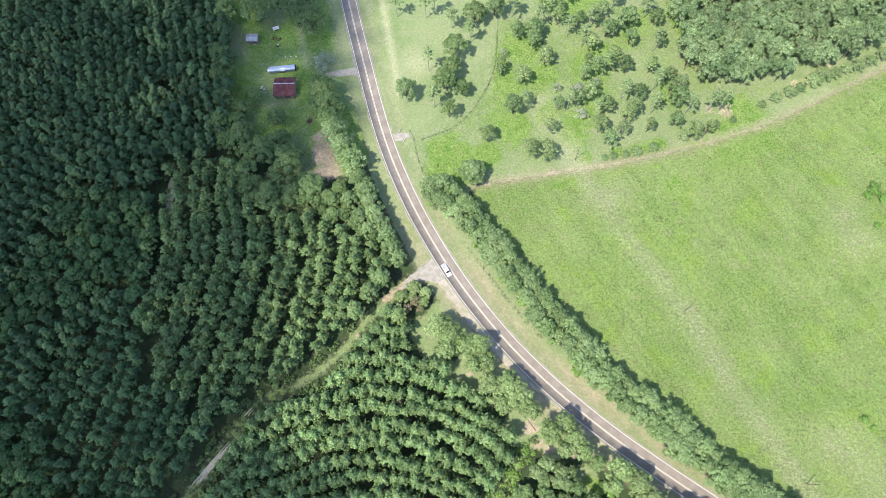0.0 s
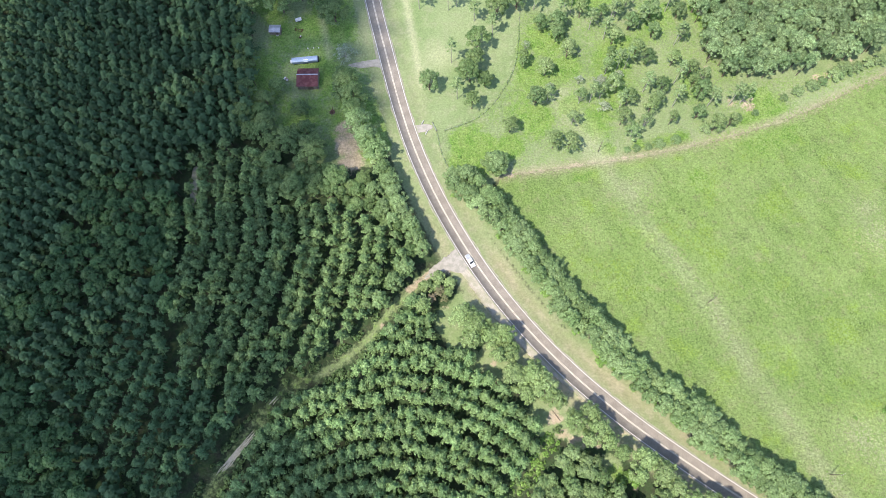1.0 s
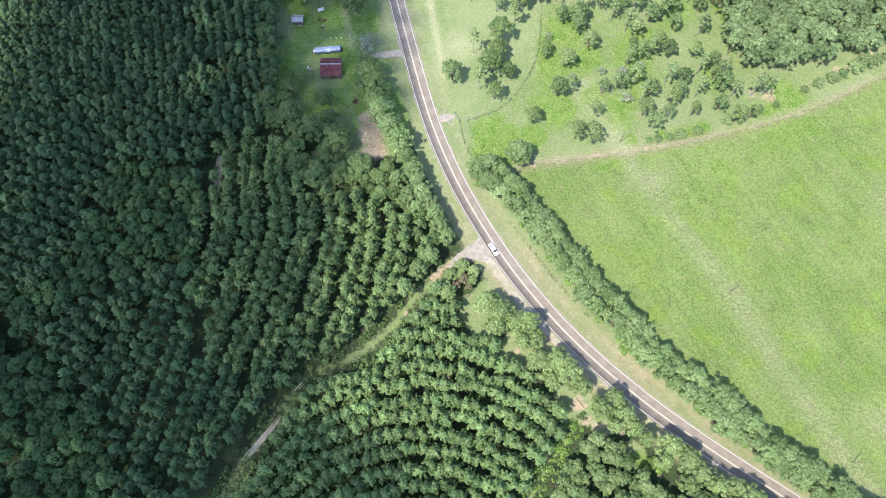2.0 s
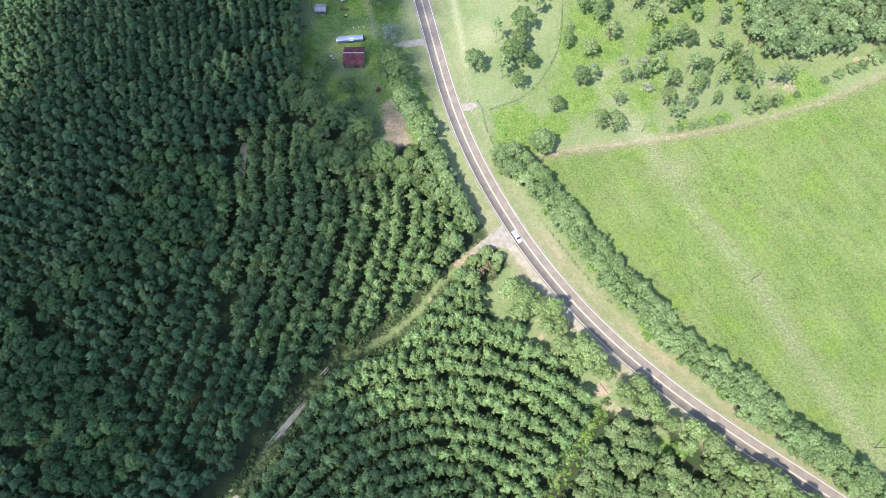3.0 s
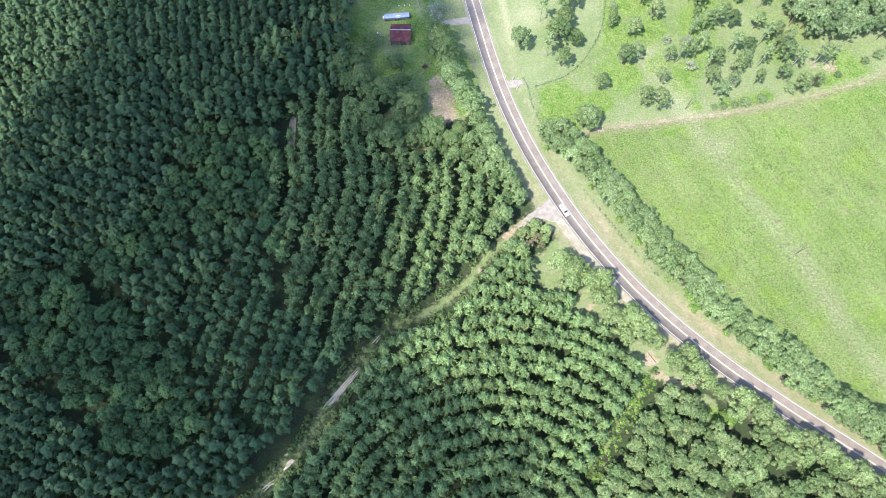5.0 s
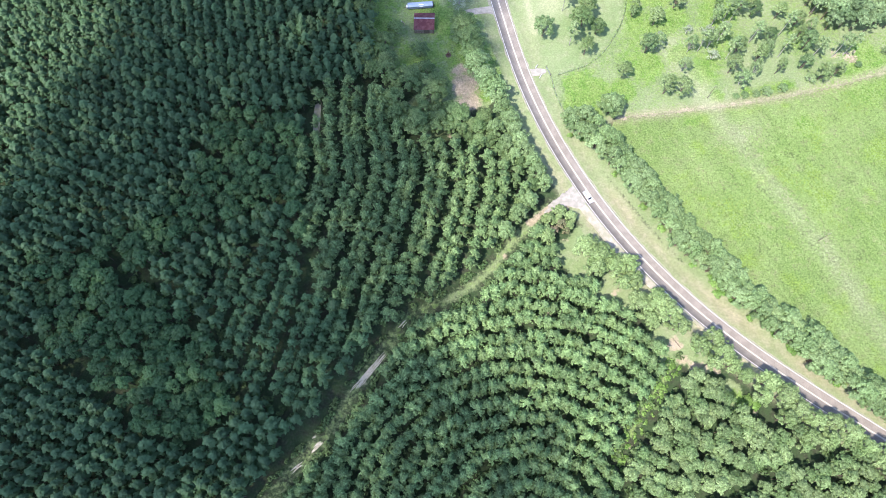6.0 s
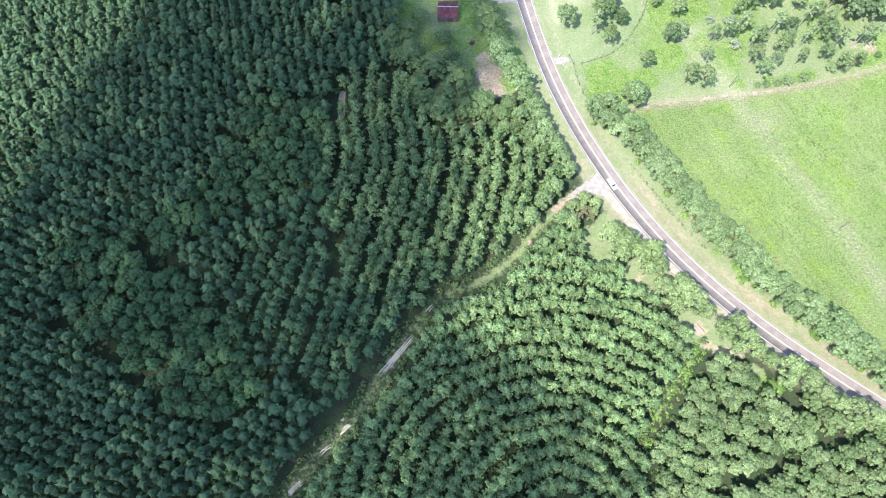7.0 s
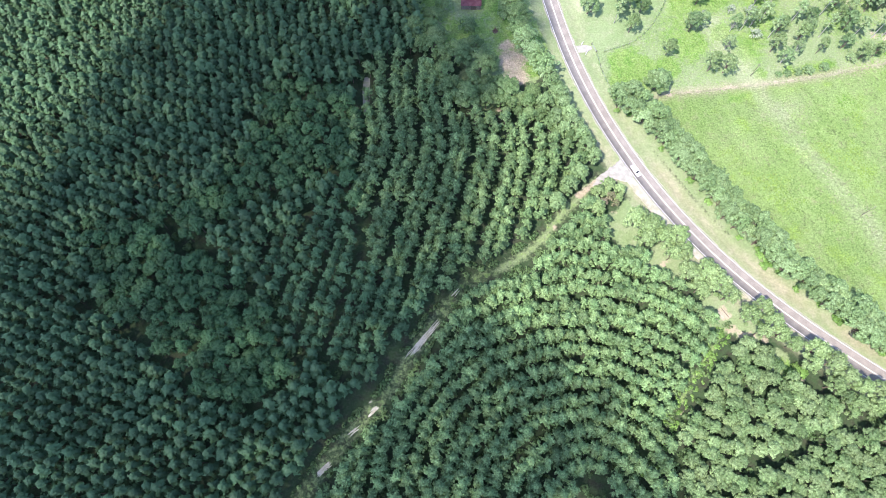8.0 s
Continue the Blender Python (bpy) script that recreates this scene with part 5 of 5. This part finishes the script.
def farm_implement():
    ob = thing("hay_rake", pose(-89.5, 187.7, -0.1, 0, 0, -6), "rusty old hay rake abandoned on the lawn", "farm implement")
    part("main_beam", rod(0.11, 0.11, 3.6, (-1.8, 0.4, 0.75), (0, 90, 0)), RUST, ob)
    part("rear_beam", rod(0.09, 0.09, 3.4, (-1.7, -0.5, 0.6), (0, 90, 0)), RUST, ob)
    for x in (-1.2, 0.0, 1.2):
        part("cross_bar", block((0.14, 1.4, 0.12), (x, 0, 0.72), bevel=0.02), RUST, ob)
    part("seat", block((0.5, 0.45, 0.12), (0.0, 0.0, 1.05), bevel=0.05), POLE_WOOD, ob)
    part("seat_post", rod(0.04, 0.04, 0.35, (0, 0, 0.72)), RUST, ob)
    for x in (-1.7, 1.7):
        tyre = part("wheel", rod(0.55, 0.55, 0.12, (x - 0.06, 0.4, 0.58), (0, 90, 0), 18), RUST, ob, "iron wheel")
        part("hub", rod(0.14, 0.12, 0.22, (x - 0.11, 0.4, 0.58), (0, 90, 0), 10), POLE_WOOD, tyre)
    for i in range(9):
        part("tine", rod(0.03, 0.015, 0.75, (-1.6 + 0.4 * i, -0.5, 0.6), (145, 0, 0), 5), RUST, ob)


def bucket(x, y, r):
    ob = thing("bucket", pose(x, y, -0.12, 0, 0, r * 40), "white plastic bucket standing on the lawn", "bucket", "buckets on the lawn")
    part("shell", rod(0.2, 0.26, 0.46), WHITE_PAINT, ob)
    part("lid", rod(0.28, 0.28, 0.04, (0, 0, 0.46), sides=14), WHITE_PAINT, ob)
    part("handle", rod(0.015, 0.015, 0.5, (-0.25, 0.08, 0.515), (0, 90, 0), 5), STEEL, ob)


def brush_pile():
    ob = thing("brush_pile", pose(-69.6, 145.4, -0.15), "heap of rust-brown branches and scrap for burning", "brush pile")
    r = random.Random(5)
    for i in range(34):
        a = r.uniform(0, 6.28)
        q = r.uniform(0, 0.9)
        part("branch", rod(r.uniform(0.06, 0.14), 0.03, r.uniform(1.0, 1.9), (q * math.cos(a), q * math.sin(a), r.uniform(0.05, 0.35)), (r.uniform(35, 85), 0, r.uniform(0, 360)), 5), RUST if i % 3 else POLE_WOOD, ob)
    part("ash_bed", rod(1.35, 0.95, 0.3, (0, 0, 0), sides=12), POLE_WOOD, ob, "blackened ash heap")


def scrap_heap():
    ob = thing("scrap_heap", pose(-92.3, 161.6, -0.12), "heap of pale scrap sheets beside the barn", "scrap heap")
    r = random.Random(9)
    for i in range(12):
        part("scrap_sheet", block((r.uniform(0.5, 1.2), r.uniform(0.3, 0.7), 0.05), (r.uniform(-1.2, 1.2), r.uniform(-0.8, 0.8), r.uniform(0.15, 0.6)), (r.uniform(-25, 25), r.uniform(-25, 25), r.uniform(0, 180)), 0.01), (GREY_TIN, WHITE_PAINT, OLD_BOARD)[i % 3], ob)
    part("crate", block((1.0, 0.8, 0.5), (0, 0, 0.25), bevel=0.03), OLD_BOARD, ob)


def junk_frame(x, y, turn):
    ob = thing("lawn_mower", pose(x, y, -0.12, 0, 0, turn), "small faded riding mower standing on the lawn", "mower")
    part("deck", block((1.3, 0.9, 0.2), (0, 0, 0.3), bevel=0.06), RUST, ob)
    part("hood", block((0.6, 0.5, 0.35), (0.35, 0, 0.55), bevel=0.08), WHITE_PAINT, ob)
    part("seat", block((0.4, 0.4, 0.12), (-0.35, 0, 0.62), bevel=0.05), RUBBER, ob)
    part("seat_back", block((0.1, 0.4, 0.4), (-0.55, 0, 0.82), (0, -12, 0), 0.04), RUBBER, ob)
    for px in (-0.45, 0.5):
        for py in (-0.48, 0.48):
            wheel(ob, px, py, 0.22, 0.16)


barn()
long_trailer()
small_shed()
utility_cart()
farm_implement()
brush_pile()
scrap_heap()
junk_frame(-88.5, 184.2, 70)
for i, (x, y) in enumerate([(-84.3, 178.1), (-81.7, 178.4), (-79.3, 178.5)]):
    bucket(x, y, i)


# ---- the pickup on the road ----
def pickup(x, y, heading):
    ob = thing("pickup_truck", pose(x, y, 0.03, 0, 0, heading), "white pickup truck driving along the asphalt road", "pickup truck")

    def shell(outline, wide, bevel):
        bm = bmesh.new()
        rows = [[bm.verts.new((px, s * wide / 2, pz)) for px, pz in outline] for s in (-1, 1)]
        n = len(outline)
        bm.faces.new(rows[0])
        bm.faces.new(rows[1][::-1])
        for i in range(n):
            j = (i + 1) % n
            bm.faces.new((rows[0][i], rows[1][i], rows[1][j], rows[0][j]))
        bmesh.ops.recalc_face_normals(bm, faces=bm.faces[:])
        bmesh.ops.bevel(bm, geom=bm.edges[:], offset=bevel, segments=2, affect="EDGES", profile=0.5)
        return bm

    body = part("body", shell([(2.85, 0.45), (2.9, 0.95), (1.35, 1.12), (-2.85, 1.08), (-2.9, 0.45)], 1.95, 0.06), WHITE_PAINT, ob, "white body")
    cab = part("cab", shell([(1.45, 1.1), (0.75, 1.78), (-0.55, 1.8), (-0.75, 1.1)], 1.75, 0.07), WHITE_PAINT, ob, "white crew cab")
    part("windscreen", block((0.9, 1.5, 0.03), (1.13, 0, 1.45), (0, 44, 0)), DARK_GLASS, cab)
    part("rear_window", block((0.5, 1.4, 0.03), (-0.67, 0, 1.5), (0, -74, 0)), DARK_GLASS, cab)
    for s in (-1, 1):
        part("side_window", block((1.15, 0.03, 0.4), (0.15, s * 0.875, 1.48)), DARK_GLASS, cab)
        part("mirror", block((0.12, 0.22, 0.16), (1.0, s * 1.05, 1.22), bevel=0.03), RUBBER, ob)
        part("headlight", block((0.08, 0.35, 0.18), (2.88, s * 0.72, 0.82), bevel=0.02), STEEL, ob)
        part("tail_light", block((0.06, 0.16, 0.34), (-2.88, s * 0.86, 0.85), bevel=0.02), RED_TIN, ob)
        for px in (-1.75, 1.85):
            wheel(ob, px, s * 0.88, 0.39, 0.26)
    part("cargo_bed", block((1.95, 1.55, 0.05), (-1.82, 0, 1.11)), GREY_TIN, ob, "grey cargo bed")
    part("bed_rail", block((2.05, 0.14, 0.1), (-1.82, 0.86, 1.13), bevel=0.02), WHITE_PAINT, ob)
    part("bed_rail", block((2.05, 0.14, 0.1), (-1.82, -0.86, 1.13), bevel=0.02), WHITE_PAINT, ob)
    part("tailgate", block((0.1, 1.8, 0.14), (-2.85, 0, 1.12), bevel=0.02), WHITE_PAINT, ob)
    part("bumper", block((0.16, 1.9, 0.22), (2.93, 0, 0.55), bevel=0.04), STEEL, ob)


pickup(-5.8, 78.0, -58)


# ---- poles, fences, gate ----
def utility_pole(x, y, turn):
    ob = thing("utility_pole", pose(x, y, -0.2, 0, 0, turn), "dark wooden utility pole with a short crossarm", "utility pole", "poles across the field")
    part("pole", rod(0.15, 0.10, 9.4, sides=10), POLE_WOOD, ob)
    arm = part("crossarm", block((1.5, 0.1, 0.12), (0, 0.12, 9.0), bevel=0.02), POLE_WOOD, ob)
    for px in (-0.8, 0.0, 0.8):
        part("insulator", rod(0.05, 0.035, 0.2, (px, 0.14, 9.07), sides=8), WHITE_PAINT, arm)


for x, y in [(47.7, 129.6), (89.6, 64.4), (129.1, 1.3)]:
    utility_pole(x, y, 32)


def fence(points, label, step=3.2):
    line = glide(points, step)
    ob = thing("wire_fence", Matrix.Identity(4), label, "fence")
    post = bpy.data.meshes.new("post")
    bm = rod(0.075, 0.06, 1.5, (0, 0, -0.3), sides=6)
    bm.to_mesh(post)
    bm.free()
    post.materials.append(POLE_WOOD)
    for x, y in line:
        p = new("post", post)
        p.parent = ob
        p.location = (x, y, 0)
    for h in (0.35, 0.7, 1.05):
        v, f = tube([(x, y, h) for x, y in line], np.full(len(line), 0.012), 4)
        w = new("wire", mesh_of("wire", v, f, [STEEL]))
        w.parent = ob
    return line


fence_lines = [fence([(-19, 137.6), (-6, 143.5), (1.8, 151.3), (6.1, 158.6), (10.5, 168.9), (12.6, 180.8), (13.1, 196.1), (13.5, 216)], "wire fence with wooden posts in the mown grass"),
               fence([(-22.3, 136.2), (-19.5, 125.9), (-14.6, 115.4)], "roadside wire fence along the pasture")]

# rank grass left standing along the fences
fv, ff, fn = [], [], 0
for line in fence_lines:
    for x, y in glide([tuple(p) for p in line], 0.35):
        if noise.noise((x * 0.5, y * 0.5, 1.0)) < -0.15:
            continue
        c = np.array([[x + rng.normal(0, 0.22), y + rng.normal(0, 0.22), rng.uniform(0.0, 0.3)]])
        a, b, _ = tufts(c, rng.normal(0, 0.5, (1, 3)) + [0, 0, 0.8], rng.uniform(0.25, 0.5, 1), np.array([[0, 0, 1.0]]))
        fv.append(a)
        ff.append(b + fn)
        fn += 3
tagged(new("fence_row_grass", mesh_of("fence_row_grass", np.concatenate(fv), np.concatenate(ff), [ORCHARD_DARK])), "rank dark grass along the fence line", "grass", kind="stuff")


def farm_gate(x, y, turn):
    ob = thing("farm_gate", pose(x, y, -0.1, 0, 0, turn), "closed steel farm gate between two wooden posts", "gate")
    for px in (-2.3, 2.3):
        part("post", rod(0.12, 0.1, 1.7, (px, 0, 0), sides=8), POLE_WOOD, ob)
    frame_bars = [rod(0.035, 0.035, 4.3, (-2.15, 0, h), (0, 90, 0), 6) for h in (0.3, 1.2)] + [rod(0.035, 0.035, 0.9, (px, 0, 0.3), sides=6) for px in (-2.1, 0.0, 2.1)]
    part("gate_frame", join(frame_bars), STEEL, ob)
    for h in (0.52, 0.75, 0.98):
        part("bar", rod(0.025, 0.025, 4.2, (-2.1, 0, h), (0, 90, 0), 6), STEEL, ob)


farm_gate(-23.6, 139.2, -62)


def culvert(x, y, turn):
    ob = thing("culvert_headwall", pose(x, y, -0.5, 0, 0, turn), "low pale concrete culvert headwall in the ditch", "culvert")
    part("headwall", block((2.2, 0.3, 0.7), (0, 0, 0.3), bevel=0.03), CONCRETE, ob)
    part("pipe", rod(0.32, 0.32, 0.5, (0, 0.3, 0.2), (90, 0, 0), 14), STEEL, ob)


culvert(-29.0, 141.6, 65)
culvert(-27.0, 136.6, 65)


def fallen_log(x0, y0, x1, y1):
    length, turn = math.hypot(x1 - x0, y1 - y0), math.degrees(math.atan2(y1 - y0, x1 - x0))
    ob = thing("fallen_log", pose(x0, y0, 0.05, 0, 0, turn), "grey fallen tree trunk on bare ground", "log")
    part("trunk", rod(0.15, 0.08, length, (0, 0, 0.06), (0, 90, 0), 9), POLE_WOOD, ob)
    for k, a in ((0.45, 40), (0.65, -50), (0.8, 35)):
        part("branch_stub", rod(0.06, 0.03, 0.8, (length * k, 0, 0.1), (0, 70, a), 6), POLE_WOOD, ob)


fallen_log(30.5, 16.0, 27.6, 19.8)
